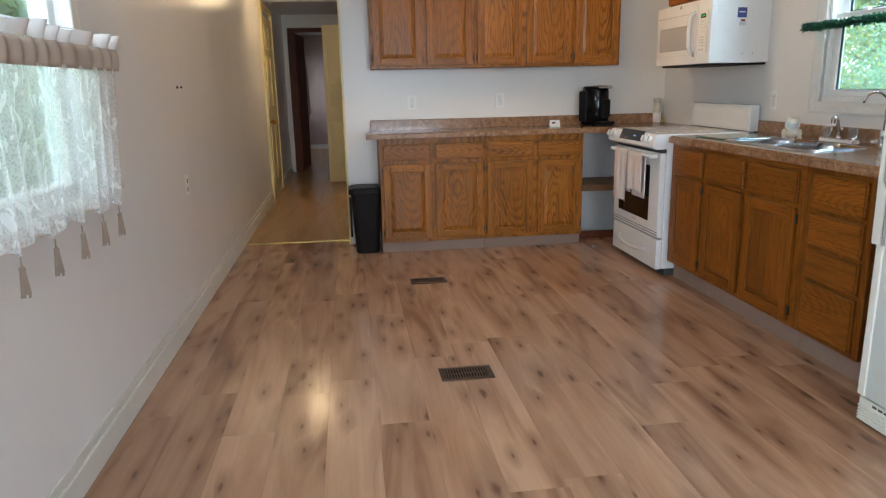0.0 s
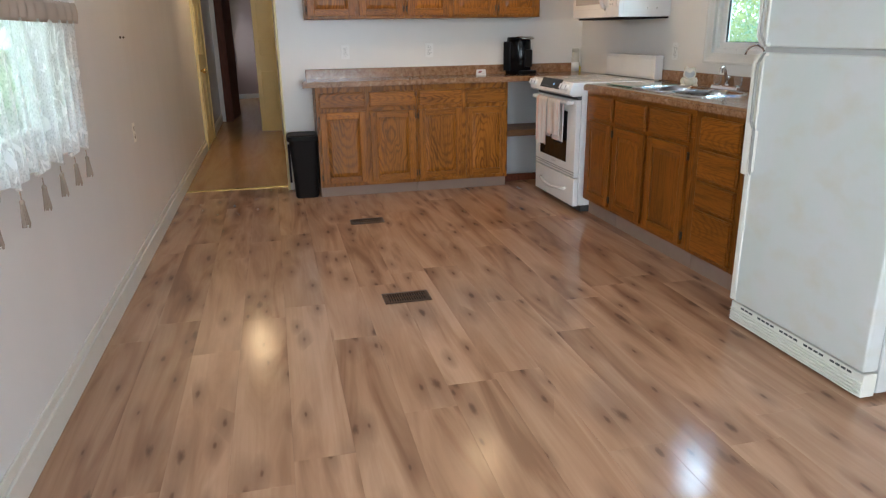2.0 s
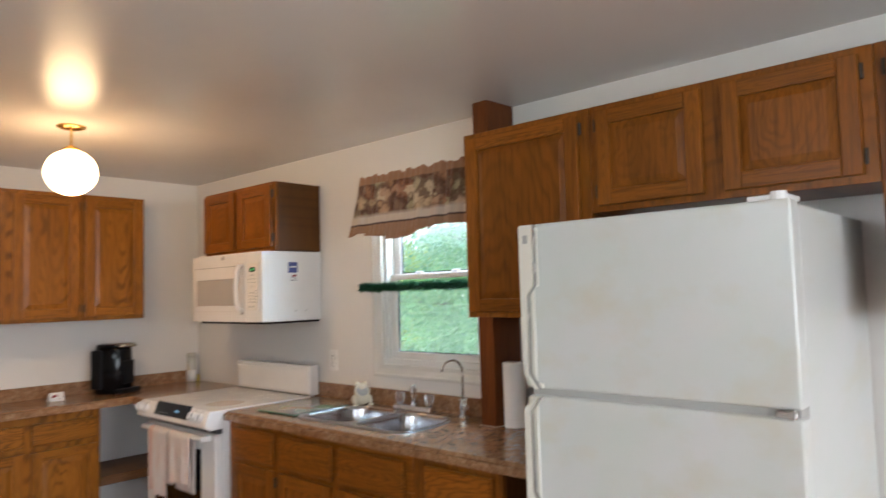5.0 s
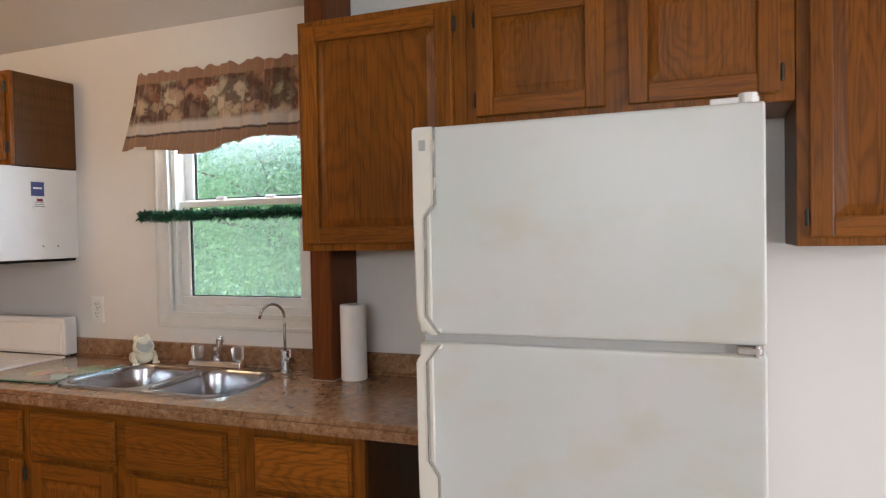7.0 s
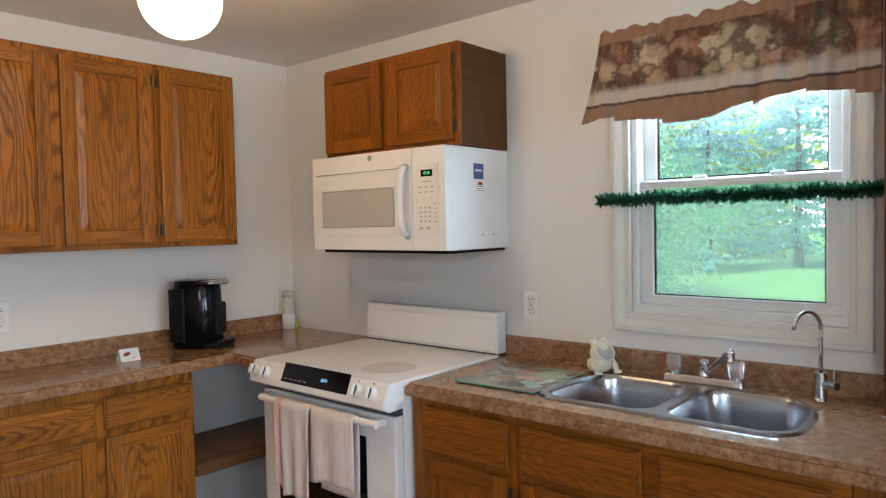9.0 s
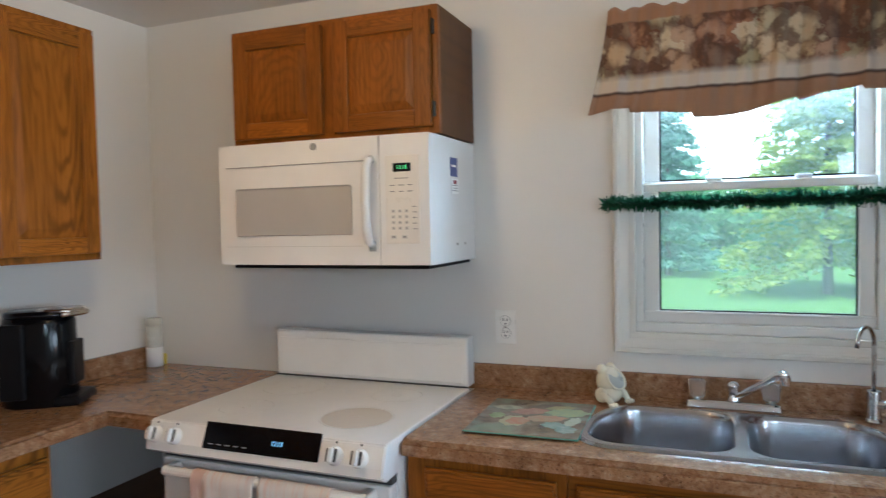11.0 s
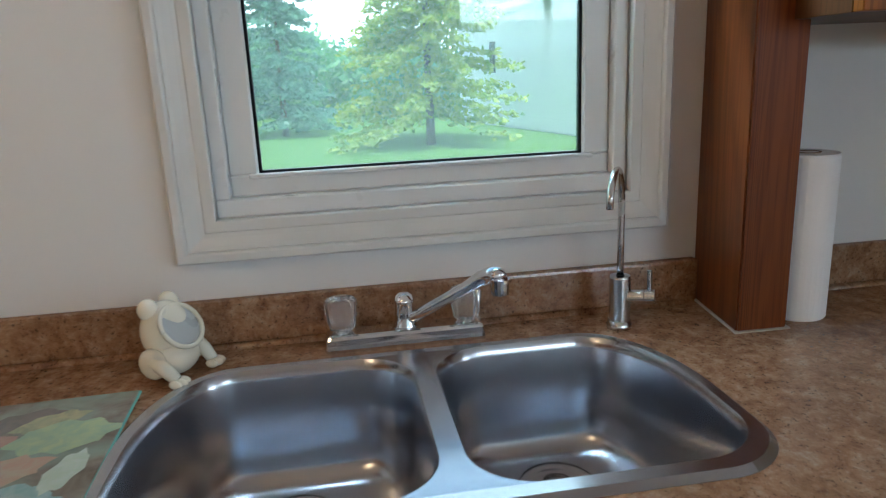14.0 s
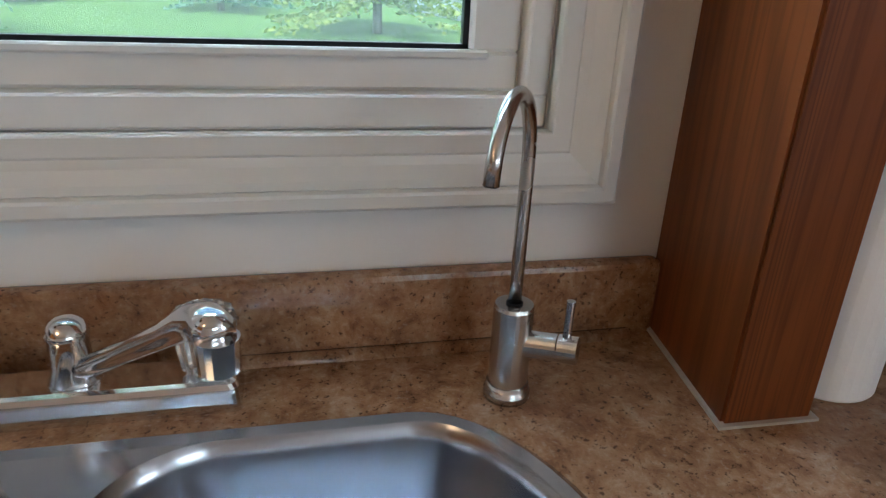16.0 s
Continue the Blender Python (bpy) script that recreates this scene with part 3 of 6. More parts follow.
# hallway doors
d = thing("door_1", (XL, 9.7, 0), "closed cream panelled door with a brass knob", "door", kind="structure")
leaf_ob = part("leaf", box((XL + 0.002, 9.29, 0.01), (XL + 0.02, 10.22, 2.03), 0.002), CREAM, d)
for z0, z1 in ((0.2, 0.85), (1.05, 1.6), (1.68, 1.92)):
    for y0 in (9.4, 9.8):
        part("panel", box((XL + 0.018, y0, z0), (XL + 0.027, y0 + 0.3, z1), 0.008), CREAM, leaf_ob)
part("casing", box((XL, 9.22, 0), (XL + 0.03, 9.29, 2.1), 0.004), CREAM, d)
part("casing", box((XL, 10.22, 0), (XL + 0.03, 10.29, 2.1), 0.004), CREAM, d)
part("casing", box((XL, 9.22, 2.1), (XL + 0.03, 10.29, 2.16), 0.004), CREAM, d)
bm = ball((XL + 0.065, 9.36, 0.88), 0.027)
cyl((XL + 0.02, 9.36, 0.88), (XL + 0.06, 9.36, 0.88), 0.012, bm=bm)
part("knob", bm, BRASS, d, "brass door knob", True)

d = thing("door_2", (0.5, 10.62, 0), "open narrow cream panelled door standing across the hallway", "door", kind="structure")
l2 = part("leaf", box((0.345, 10.6, 0.012), (0.628, 10.635, 2.02), 0.003), CREAM, d)
for z0, z1 in ((0.25, 0.8), (1.0, 1.2), (1.28, 1.85)):
    part("panel", box((0.4, 10.592, z0), (0.575, 10.604, z1), 0.007), CREAM, l2)
d = thing("door_frame", (0.2, 12.0, 0), "dark brown wooden doorway frame to the bedroom", "door frame", kind="structure")
part("casing", box((-0.2, 11.97, 0), (-0.09, 11.998, 2.04), 0.004), DARK_JAMB, d)
part("jamb", box((-0.138, 12.0, 0), (-0.095, 12.13, 2.04), 0.004), DARK_JAMB, d)
part("jamb", box((0.59, 11.985, 0), (0.628, 12.13, 2.06), 0.004), DARK_JAMB, d)
part("head", box((-0.2, 11.985, 2.04), (0.628, 12.13, 2.1), 0.004), DARK_JAMB, d)
d = thing("door_3", (-0.1, 12.5, 0), "dark brown bedroom door standing open", "door", kind="structure")
l3 = part("leaf", turned(box((0, 0, 0.01), (0.7, 0.036, 2.03), 0.003), pose(-0.09, 12.14, 0, 0, 0, 84)), DARK_JAMB, d)


def sheet(name, material, f, nu, nv, label="", category="", at=None, parent=None, smooth=True, closed=False):
    """A grid surface f(s, t) over the unit square."""
    bm = bmesh.new()
    g = [[bm.verts.new(f(i / nu, j / nv)) for j in range(nv + 1)] for i in range(nu + 1)]
    for i in range(nu):
        for j in range(nv):
            bm.faces.new((g[i][j], g[i + 1][j], g[i + 1][j + 1], g[i][j + 1]))
    bmesh.ops.recalc_face_normals(bm, faces=bm.faces)
    if parent:
        return part(name, bm, material, parent, label, smooth)
    return single(name, bm, material, label, category, at, smooth=smooth)


sheet("curtain", plain("pale_bedroom_curtain", (0.6, 0.55, 0.6), 0.9), lambda s, t: (-0.13 + 0.03 * math.sin(s * 25) - 0.06 * t, 15.0 + s * (0.2 + 0.4 * t), 0.75 + 1.2 * t), 40, 8,
      "pale thin curtain hanging at the bedroom window", "curtain")


# ---- windows ----
def kitchen_window():
    y0, y1, z0, z1 = W1
    w = thing("window_1", (XR, (y0 + y1) / 2, z0), "white vinyl double-hung window with moulded white casing over the sink", "window", kind="structure")
    o = 0.063
    # a moulded profile, mitred at the corners: share of the width from the opening outwards, how far proud
    prof = ((0.0, -0.004), (0.0, 0.013), (0.02, 0.0145), (0.26, 0.0145), (0.3, 0.0125), (0.42, 0.0145), (0.6, 0.0195), (0.7, 0.0235),
            (0.72, 0.0215), (0.75, 0.026), (0.79, 0.028), (0.95, 0.028), (1.0, 0.025), (1.0, -0.004))
    for nm, side in (("sill_casing", 0), ("head_casing", 1), ("side_casing", 2), ("side_casing", 3)):
        bm = bmesh.new()
        ends = [[], []]
        for a, p in prof:
            q = o * a
            corner = [(y0 - q, z0 - q), (y1 + q, z0 - q), (y1 + q, z1 + q), (y0 - q, z1 + q)]
            for e, c in zip(ends, ((0, 1), (3, 2), (0, 3), (1, 2))[side]):
                e.append(bm.verts.new((XR - p, *corner[c])))
        for k in range(len(prof)):
            bm.faces.new((ends[0][k], ends[0][k - 1], ends[1][k - 1], ends[1][k]))
        bm.faces.new(ends[0]), bm.faces.new(ends[1][::-1])
        bmesh.ops.recalc_face_normals(bm, faces=bm.faces)
        part(nm, bm, TRIM, w)
    # vinyl frame inside the opening
    fr = bmesh.new()
    for lo, hi in (((y0, z0), (y1, z0 + 0.028)), ((y0, z1 - 0.03), (y1, z1)), ((y0, z0 + 0.028), (y0 + 0.022, z1 - 0.03)), ((y1 - 0.022, z0 + 0.028), (y1, z1 - 0.03))):
        box((XR + 0.006, lo[0], lo[1]), (XR + 0.095, hi[0], hi[1]), 0.002, bm=fr)
    part("window_frame", fr, VINYL, w)
    zm = 1.558
    for nm, za, zb, x in (("lower_sash", z0 + 0.028, zm + 0.012, XR + 0.028), ("upper_sash", zm - 0.012, z1 - 0.03, XR + 0.062)):
        b = bmesh.new()
        ya, yb = y0 + 0.022, y1 - 0.022
        s = 0.045
        lowz = za + (0.034 if nm == "lower_sash" else 0.03)
        for lo, hi in (((ya, za), (yb, lowz)), ((ya, zb - 0.026), (yb, zb)), ((ya, lowz), (ya + s, zb - 0.026)), ((yb - s, lowz), (yb, zb - 0.026))):
            box((x, lo[0], lo[1]), (x + 0.03, hi[0], hi[1]), 0.003, bm=b)
        sash = part(nm, b, VINYL, w)
        gz = bmesh.new()
        for lo, hi in (((ya + s, lowz), (yb - s, lowz + 0.005)), ((ya + s, lowz), (ya + s + 0.005, zb - 0.026)), ((yb - s - 0.005, lowz), (yb - s, zb - 0.026))):
            box((x + 0.01, lo[0], lo[1]), (x + 0.02, hi[0], hi[1]), bm=gz)
        part("gasket", gz, BLACK_MATT, sash)
        p = part("pane", box((x + 0.013, ya + s - 0.004, lowz - 0.004), (x + 0.017, yb - s + 0.004, zb - 0.022)), SCREENED if nm == "lower_sash" else GLASS, sash)
        p.visible_shadow = False
        if nm == "lower_sash":
            part("lift_rail", box((x - 0.007, ya + 0.03, lowz - 0.006), (x + 0.002, yb - 0.03, lowz + 0.002), 0.002), VINYL, sash)
            for yy in (4.42, 4.66):
                part("sash_lock", box((x + 0.002, yy - 0.022, zb), (x + 0.024, yy + 0.022, zb + 0.014), 0.004), VINYL, sash)


kitchen_window()


def dining_window():
    y0, y1, z0, z1 = W2
    w = thing("window_2", (XL, (y0 + y1) / 2, z0), "white-framed window behind a lace curtain", "window", kind="structure")
    for nm, lo, hi in (("window_sill", (XL - 0.02, y0 - 0.08, z0 - 0.05), (XL + 0.035, y1 + 0.08, z0)), ("casing", (XL - 0.004, y0 - 0.07, z1), (XL + 0.014, y1 + 0.07, z1 + 0.07)),
                       ("casing", (XL - 0.004, y0 - 0.07, z0), (XL + 0.014, y0, z1)), ("casing", (XL - 0.004, y1, z0), (XL + 0.014, y1 + 0.07, z1))):
        part(nm, box(lo, hi, 0.004), TRIM, w)
    x = XL - 0.09
    fr = bmesh.new()
    for lo, hi in (((y0, z0), (y1, z0 + 0.05)), ((y0, z1 - 0.05), (y1, z1)), ((y0, z0), (y0 + 0.05, z1)), ((y1 - 0.05, z0), (y1, z1)), ((3.18, z0), (3.23, z1)), ((y0, 1.42), (y1, 1.46))):
        box((x, lo[0], lo[1]), (x + 0.05, hi[0], hi[1]), 0.003, bm=fr)
    part("window_frame", fr, VINYL, w)
    for a, b in ((y0 + 0.05, 3.18), (3.23, y1 - 0.05)):
        for za, zb in ((z0 + 0.05, 1.42), (1.46, z1 - 0.05)):
            p = part("pane", box((x + 0.02, a, za), (x + 0.024, b, zb)), GLASS, w)
            p.visible_shadow = False


dining_window()
# unseen windows, added only to let the fill light in
x0, x1, z0, z1 = W3
w3 = thing("added_window_rear", (1.5, YR, z0), "plain white-framed rear window, unseen, added for fill light", "window", kind="structure")
fr = bmesh.new()
for lo, hi in (((x0, z0), (x1, z0 + 0.05)), ((x0, z1 - 0.05), (x1, z1)), ((x0, z0), (x0 + 0.05, z1)), ((x1 - 0.05, z0), (x1, z1)), ((1.47, z0), (1.53, z1))):
    box((lo[0], YR - 0.08, lo[1]), (hi[0], YR - 0.03, hi[1]), 0.003, bm=fr)
part("window_frame", fr, VINYL, w3)
w4 = thing("added_window_living", (XL, -0.35, W4[2]), "plain white-framed living-room window, unseen, added for fill light", "window", kind="structure")
fr = bmesh.new()
for lo, hi in (((-1.1, z0), (0.4, z0 + 0.05)), ((-1.1, z1 - 0.05), (0.4, z1)), ((-1.1, z0), (-1.05, z1)), ((0.35, z0), (0.4, z1)), ((-0.38, z0), (-0.32, z1))):
    box((XL - 0.08, lo[0], lo[1]), (XL - 0.03, hi[0], hi[1]), 0.003, bm=fr)
part("window_frame", fr, VINYL, w4)


# ---- cabinets ----
def cab_door(parent, m, u0, u1, v0, v1, w, grain_v, grain_h, hinge=None, edge=0.052):
    """A raised-panel oak door whose back lies at w."""
    t = 0.019
    bm = bmesh.new()
    # raised panel: a slab with a sloping border
    a, b = edge - 0.004, edge + 0.028
    lay = [(a, w + 0.006), (a, w + 0.0085), (b, w + t - 0.003), (b, w + t - 0.003)]
    rings = [[bm.verts.new((x, y, z)) for x, y in ((u0 + o, v0 + o), (u1 - o, v0 + o), (u1 - o, v1 - o), (u0 + o, v1 - o))] for o, z in lay[:3]]
    for p, q in zip(rings, rings[1:]):
        for k in range(4):
            bm.faces.new((p[k], p[(k + 1) % 4], q[(k + 1) % 4], q[k]))
    bm.faces.new(rings[2])
    door = part("door", turned(bm, m), grain_v, parent)
    for nm, lo, hi, g in (("stile", (u0, v0), (u0 + edge, v1), grain_v), ("stile", (u1 - edge, v0), (u1, v1), grain_v),
                          ("rail", (u0 + edge, v0), (u1 - edge, v0 + edge), grain_h), ("rail", (u0 + edge, v1 - edge), (u1 - edge, v1), grain_h)):
        part(nm, turned(box((lo[0], lo[1], w), (hi[0], hi[1], w + t), 0.004, 2), m), g, door)
    if hinge is not None:
        hu = u0 - 0.006 if hinge == 0 else u1 + 0.006
        for vv in (v0 + 0.05, v1 - 0.05):
            b = box((hu - 0.005, vv - 0.022, w + 0.001), (hu + 0.005, vv + 0.022, w + 0.008), 0.002)
            cyl((hu, vv - 0.022, w + 0.01), (hu, vv + 0.022, w + 0.01), 0.004, n=8, bm=b)
            part("hinge", turned(b, m), BRONZE, door)
    return door


def drawer_front(parent, m, u0, u1, v0, v1, w, grain):
    bm = box((u0, v0, w), (u1, v1, w + 0.012), 0.002)
    box((u0 + 0.006, v0 + 0.006, w + 0.01), (u1 - 0.006, v1 - 0.006, w + 0.019), 0.005, 2, bm=bm)
    return part("drawer", turned(bm, m), grain, parent)


def carcass(c, m, u0, u1, v0, v1, depth, grain, side=None):
    """Cabinet box behind a face frame; the front lies at w = 0."""
    bm = box((u0, v0, -depth), (u1, v1, -0.019), 0.001)
    part("body", turned(bm, m), side or grain, c)
    part("face_frame", turned(box((u0, v0, -0.0185), (u1, v1, 0.0), 0.0015), m), grain, c)


# base cabinets on the back wall
MB = facing((0, 6.42, 0), "back")
BAYS = ((0.868, 1.225), (1.258, 1.62), (1.652, 2.008), (2.042, 2.385))
for i, (a, b) in enumerate(((0.845, 1.636), (1.638, 2.402))):
    c = thing("base_cabinet", ((a + b) / 2, 6.6, 0), "honey oak base cabinet with two drawers over two raised-panel doors", "cabinet", "base cabinets on the back wall")
    carcass(c, MB, a, b, 0.085, 0.868, 0.39, OAK_V, TOE if i == 0 else OAK_V)
    part("toe_kick", turned(box((a, 0, -0.36), (b, 0.0845, -0.042), 0.002), MB), TOE, c, "grey vinyl toe kick")
    for j, (u0, u1) in enumerate(BAYS[2 * i:2 * i + 2]):
        drawer_front(c, MB, u0, u1, 0.705, 0.825, 0.002, OAK_X)
        cab_door(c, MB, u0, u1, 0.115, 0.675, 0.002, OAK_V, OAK_X, hinge=0 if (i, j) in ((0, 0), (1, 0)) else 1)

# upper cabinets on the back wall
MU = facing((0, 6.538, 0), "back")
UP = ((0.835, 1.197), (1.228, 1.57), (1.606, 1.942), (1.978, 2.318), (2.356, 2.692))
for k, (a, b, idx) in enumerate(((0.82, 1.586, (0, 1)), (1.588, 2.336, (2, 3)), (2.338, 2.708, (4,)))):
    c = thing("wall_cabinet", ((a + b) / 2, 6.67, 1.366), "honey oak wall cabinet with raised-panel doors", "cabinet", "wall cabinets on the back wall")
    carcass(c, MU, a, b, 1.366, 2.112, 0.28, OAK_V)
    for i in idx:
        cab_door(c, MU, *UP[i], 1.388, 2.09, 0.002, OAK_V, OAK_X, hinge=(0, 1, 0, 1, 0)[i])

# cabinet over the microwave
MM = facing((2.916, 0, 0), "right")
c = thing("wall_cabinet", (3.07, 5.79, 1.727), "small honey oak wall cabinet with two doors over the microwave", "cabinet")
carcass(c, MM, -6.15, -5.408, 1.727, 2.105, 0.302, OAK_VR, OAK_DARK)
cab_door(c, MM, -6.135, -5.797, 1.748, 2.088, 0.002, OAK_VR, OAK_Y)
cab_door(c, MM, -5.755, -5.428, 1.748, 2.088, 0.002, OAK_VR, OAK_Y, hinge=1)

# base cabinets under the sink
MS = facing((2.634, 0, 0), "right")
c = thing("base_cabinet", (2.9, 5.2, 0), "narrow honey oak base cabinet with one drawer beside the stove", "cabinet", "base cabinets under the sink")
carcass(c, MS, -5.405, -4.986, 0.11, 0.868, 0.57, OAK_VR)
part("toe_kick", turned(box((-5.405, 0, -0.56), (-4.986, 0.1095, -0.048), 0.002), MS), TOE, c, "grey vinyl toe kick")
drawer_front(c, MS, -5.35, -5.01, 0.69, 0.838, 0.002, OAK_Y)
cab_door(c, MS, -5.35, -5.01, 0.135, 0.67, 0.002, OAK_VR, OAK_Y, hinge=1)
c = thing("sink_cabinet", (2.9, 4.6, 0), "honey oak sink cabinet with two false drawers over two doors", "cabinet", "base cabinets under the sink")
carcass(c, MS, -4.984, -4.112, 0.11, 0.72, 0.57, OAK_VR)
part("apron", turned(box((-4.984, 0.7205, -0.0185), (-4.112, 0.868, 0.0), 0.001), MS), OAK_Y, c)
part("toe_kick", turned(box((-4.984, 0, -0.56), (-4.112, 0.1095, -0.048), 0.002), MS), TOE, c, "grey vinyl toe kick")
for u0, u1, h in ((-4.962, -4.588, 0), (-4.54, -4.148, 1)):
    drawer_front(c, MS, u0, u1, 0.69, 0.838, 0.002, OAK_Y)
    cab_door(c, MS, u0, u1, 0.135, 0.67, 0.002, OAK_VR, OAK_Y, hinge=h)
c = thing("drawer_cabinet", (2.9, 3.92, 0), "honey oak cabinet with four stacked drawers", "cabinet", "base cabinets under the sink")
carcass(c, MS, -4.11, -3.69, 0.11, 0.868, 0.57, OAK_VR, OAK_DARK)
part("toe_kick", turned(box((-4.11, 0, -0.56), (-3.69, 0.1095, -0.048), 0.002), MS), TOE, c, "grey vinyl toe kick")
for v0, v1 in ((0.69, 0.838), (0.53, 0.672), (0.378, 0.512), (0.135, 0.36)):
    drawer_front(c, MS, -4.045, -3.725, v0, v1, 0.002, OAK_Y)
single("kick_strip", box((2.683, 3.49, 0), (2.696, 3.70, 0.1), 0.002), TOE, "grey vinyl kick strip beside the fridge", "trim", kind="structure")

# tall wall cabinets by the fridge
MF = facing((2.916, 0, 0), "right")
c = thing("wall_cabinet", (3.07, 3.76, 1.368), "honey oak wall cabinet with a single door and plain side", "cabinet", "wall cabinets by the fridge")
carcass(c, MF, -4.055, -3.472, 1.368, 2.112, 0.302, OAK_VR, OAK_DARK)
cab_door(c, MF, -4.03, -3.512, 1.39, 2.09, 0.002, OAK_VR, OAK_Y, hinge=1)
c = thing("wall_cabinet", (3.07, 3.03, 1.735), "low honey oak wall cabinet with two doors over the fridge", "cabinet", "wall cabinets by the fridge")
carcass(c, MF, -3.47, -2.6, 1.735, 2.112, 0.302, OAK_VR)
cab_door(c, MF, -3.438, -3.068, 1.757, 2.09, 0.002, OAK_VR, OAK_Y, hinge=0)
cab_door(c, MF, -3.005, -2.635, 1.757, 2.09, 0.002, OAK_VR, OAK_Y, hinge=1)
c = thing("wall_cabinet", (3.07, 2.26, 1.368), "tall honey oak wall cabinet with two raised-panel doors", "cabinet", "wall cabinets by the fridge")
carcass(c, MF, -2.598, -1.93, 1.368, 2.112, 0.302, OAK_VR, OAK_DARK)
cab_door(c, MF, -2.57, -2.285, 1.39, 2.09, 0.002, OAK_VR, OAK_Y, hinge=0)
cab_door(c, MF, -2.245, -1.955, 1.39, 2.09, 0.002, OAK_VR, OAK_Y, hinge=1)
# post between window and cabinets
def skewed(pts, z0, z1, bevel=0.0):
    """An upright prism over an outline."""
    bm = bmesh.new()
    lo, hi = ([bm.verts.new((x, y, z)) for x, y in pts] for z in (z0, z1))
    bm.faces.new(lo[::-1]), bm.faces.new(hi)
    for i in range(len(pts)):
        j = (i + 1) % len(pts)
        bm.faces.new((lo[i], lo[j], hi[j], hi[i]))
    bmesh.ops.recalc_face_normals(bm, faces=bm.faces)
    if bevel:
        bmesh.ops.bevel(bm, geom=[e for e in bm.edges if abs(e.verts[0].co.z - e.verts[1].co.z) > 0.1], offset=bevel, segments=2, affect="EDGES")
    return bm


single("post", skewed(((3.045, 4.111), (3.043, 4.028), (XR, 4.02), (XR, 4.088)), 0.91, ZC, 0.003), POST, "red-brown wooden post standing on the counter beside the window", "post", kind="structure")
single("trim_caulk", skewed(((3.0405, 4.1155), (3.0385, 4.024), (XR - 0.001, 4.016), (XR - 0.001, 4.0925)), 0.909, 0.9128), CAULK, "pale caulk line round the foot of the post", "trim", kind="structure")


# ---- worktops ----
def edge_profile(bm, pts, z0=0.868, z1=0.91):
    """A worktop slab over the outline pts."""
    lo = [bm.verts.new((x, y, z0)) for x, y in pts]
    hi = [bm.verts.new((x, y, z1)) for x, y in pts]
    bm.faces.new(lo[::-1]), bm.faces.new(hi)
    n = len(pts)
    for i in range(n):
        bm.faces.new((lo[i], lo[(i + 1) % n], hi[(i + 1) % n], hi[i]))
    bmesh.ops.recalc_face_normals(bm, faces=bm.faces)


wt = thing("worktop", (1.9, 6.5, 0.87), "mottled brown laminate worktop along the back wall with a low backsplash", "worktop")
bm = bmesh.new()
edge_profile(bm, [(0.8, 6.8), (0.752, 6.375), (2.56, 6.375), (2.56, 6.172), (3.2, 6.172), (3.2, 6.8)])
bmesh.ops.bevel(bm, geom=[e for e in bm.edges if all(v.co.y < 6.38 and v.co.z > 0.9 for v in e.verts)], offset=0.012, segments=3, affect="EDGES")
part("slab", bm, COUNTER, wt)
part("backsplash", box((0.8, 6.798, 0.8995), (3.2, YB, 0.985), 0.005, 2), COUNTER, wt)
part("front_edge", box((0.755, 6.366, 0.868), (2.56, 6.3755, 0.905), 0.004, 2), COUNTER, wt)

# sink outline helper: a rounded D shape for each bowl and the rim
SINK = (2.945, 4.597)          # middle in x, y
def rounded(x0, x1, y0, y1, r, n=8):
    """A rectangle with rounded corners; a corner's radius may be a pair, for x and y."""
    r = [c if isinstance(c, tuple) else (c, c) for c in r]
    pts = []
    for cx, cy, a0, rr in ((x1 - r[0][0], y1 - r[0][1], 0, r[0]), (x0 + r[1][0], y1 - r[1][1], 90, r[1]), (x0 + r[2][0], y0 + r[2][1], 180, r[2]), (x1 - r[3][0], y0 + r[3][1], 270, r[3])):
        for k in range(n + 1):
            a = radians(a0 + 90 * k / n)
            pts.append((cx + rr[0] * math.cos(a), cy + rr[1] * math.sin(a)))
    return pts


SX0, SX1, SY0, SY1 = 2.694, 3.103, 4.236, 4.988
wt = thing("worktop", (2.9, 4.5, 0.87), "mottled brown laminate worktop with a backsplash, holding the sink", "worktop")
bm = bmesh.new()
outline = [(2.602, 3.492), (XR - 0.02, 3.492), (XR - 0.02, 5.405), (2.602, 5.405)]
hole = rounded(SX0 + 0.012, SX1 - 0.012, SY0 + 0.012, SY1 - 0.012, ((0.2, 0.11), 0.06, 0.06, (0.2, 0.11)))
# slab top with the sink hole cut through it
tops, bots = [], []
for z in (0.91, 0.868):
    o = [bm.verts.new((x, y, z)) for x, y in outline]
    h = [bm.verts.new((x, y, z)) for x, y in hole]
    es = [bm.edges.new((o[i], o[(i + 1) % 4])) for i in range(4)] + [bm.edges.new((h[i], h[(i + 1) % len(h)])) for i in range(len(h))]
    bmesh.ops.triangle_fill(bm, use_beauty=True, edges=es)
    tops.append(o), bots.append(h)
for i in range(4):
    bm.faces.new((tops[0][i], tops[0][(i + 1) % 4], tops[1][(i + 1) % 4], tops[1][i]))
for i in range(len(hole)):
    j = (i + 1) % len(hole)
    bm.faces.new((bots[0][i], bots[0][j], bots[1][j], bots[1][i]))
bmesh.ops.recalc_face_normals(bm, faces=bm.faces)
bmesh.ops.bevel(bm, geom=[e for e in bm.edges if all(v.co.x < 2.61 and v.co.z > 0.9 for v in e.verts)], offset=0.014, segments=4, affect="EDGES")
part("slab", bm, COUNTER, wt)
part("backsplash", box((XR - 0.021, 4.091, 0.8995), (XR, 5.462, 0.987), 0.006, 2), COUNTER, wt)
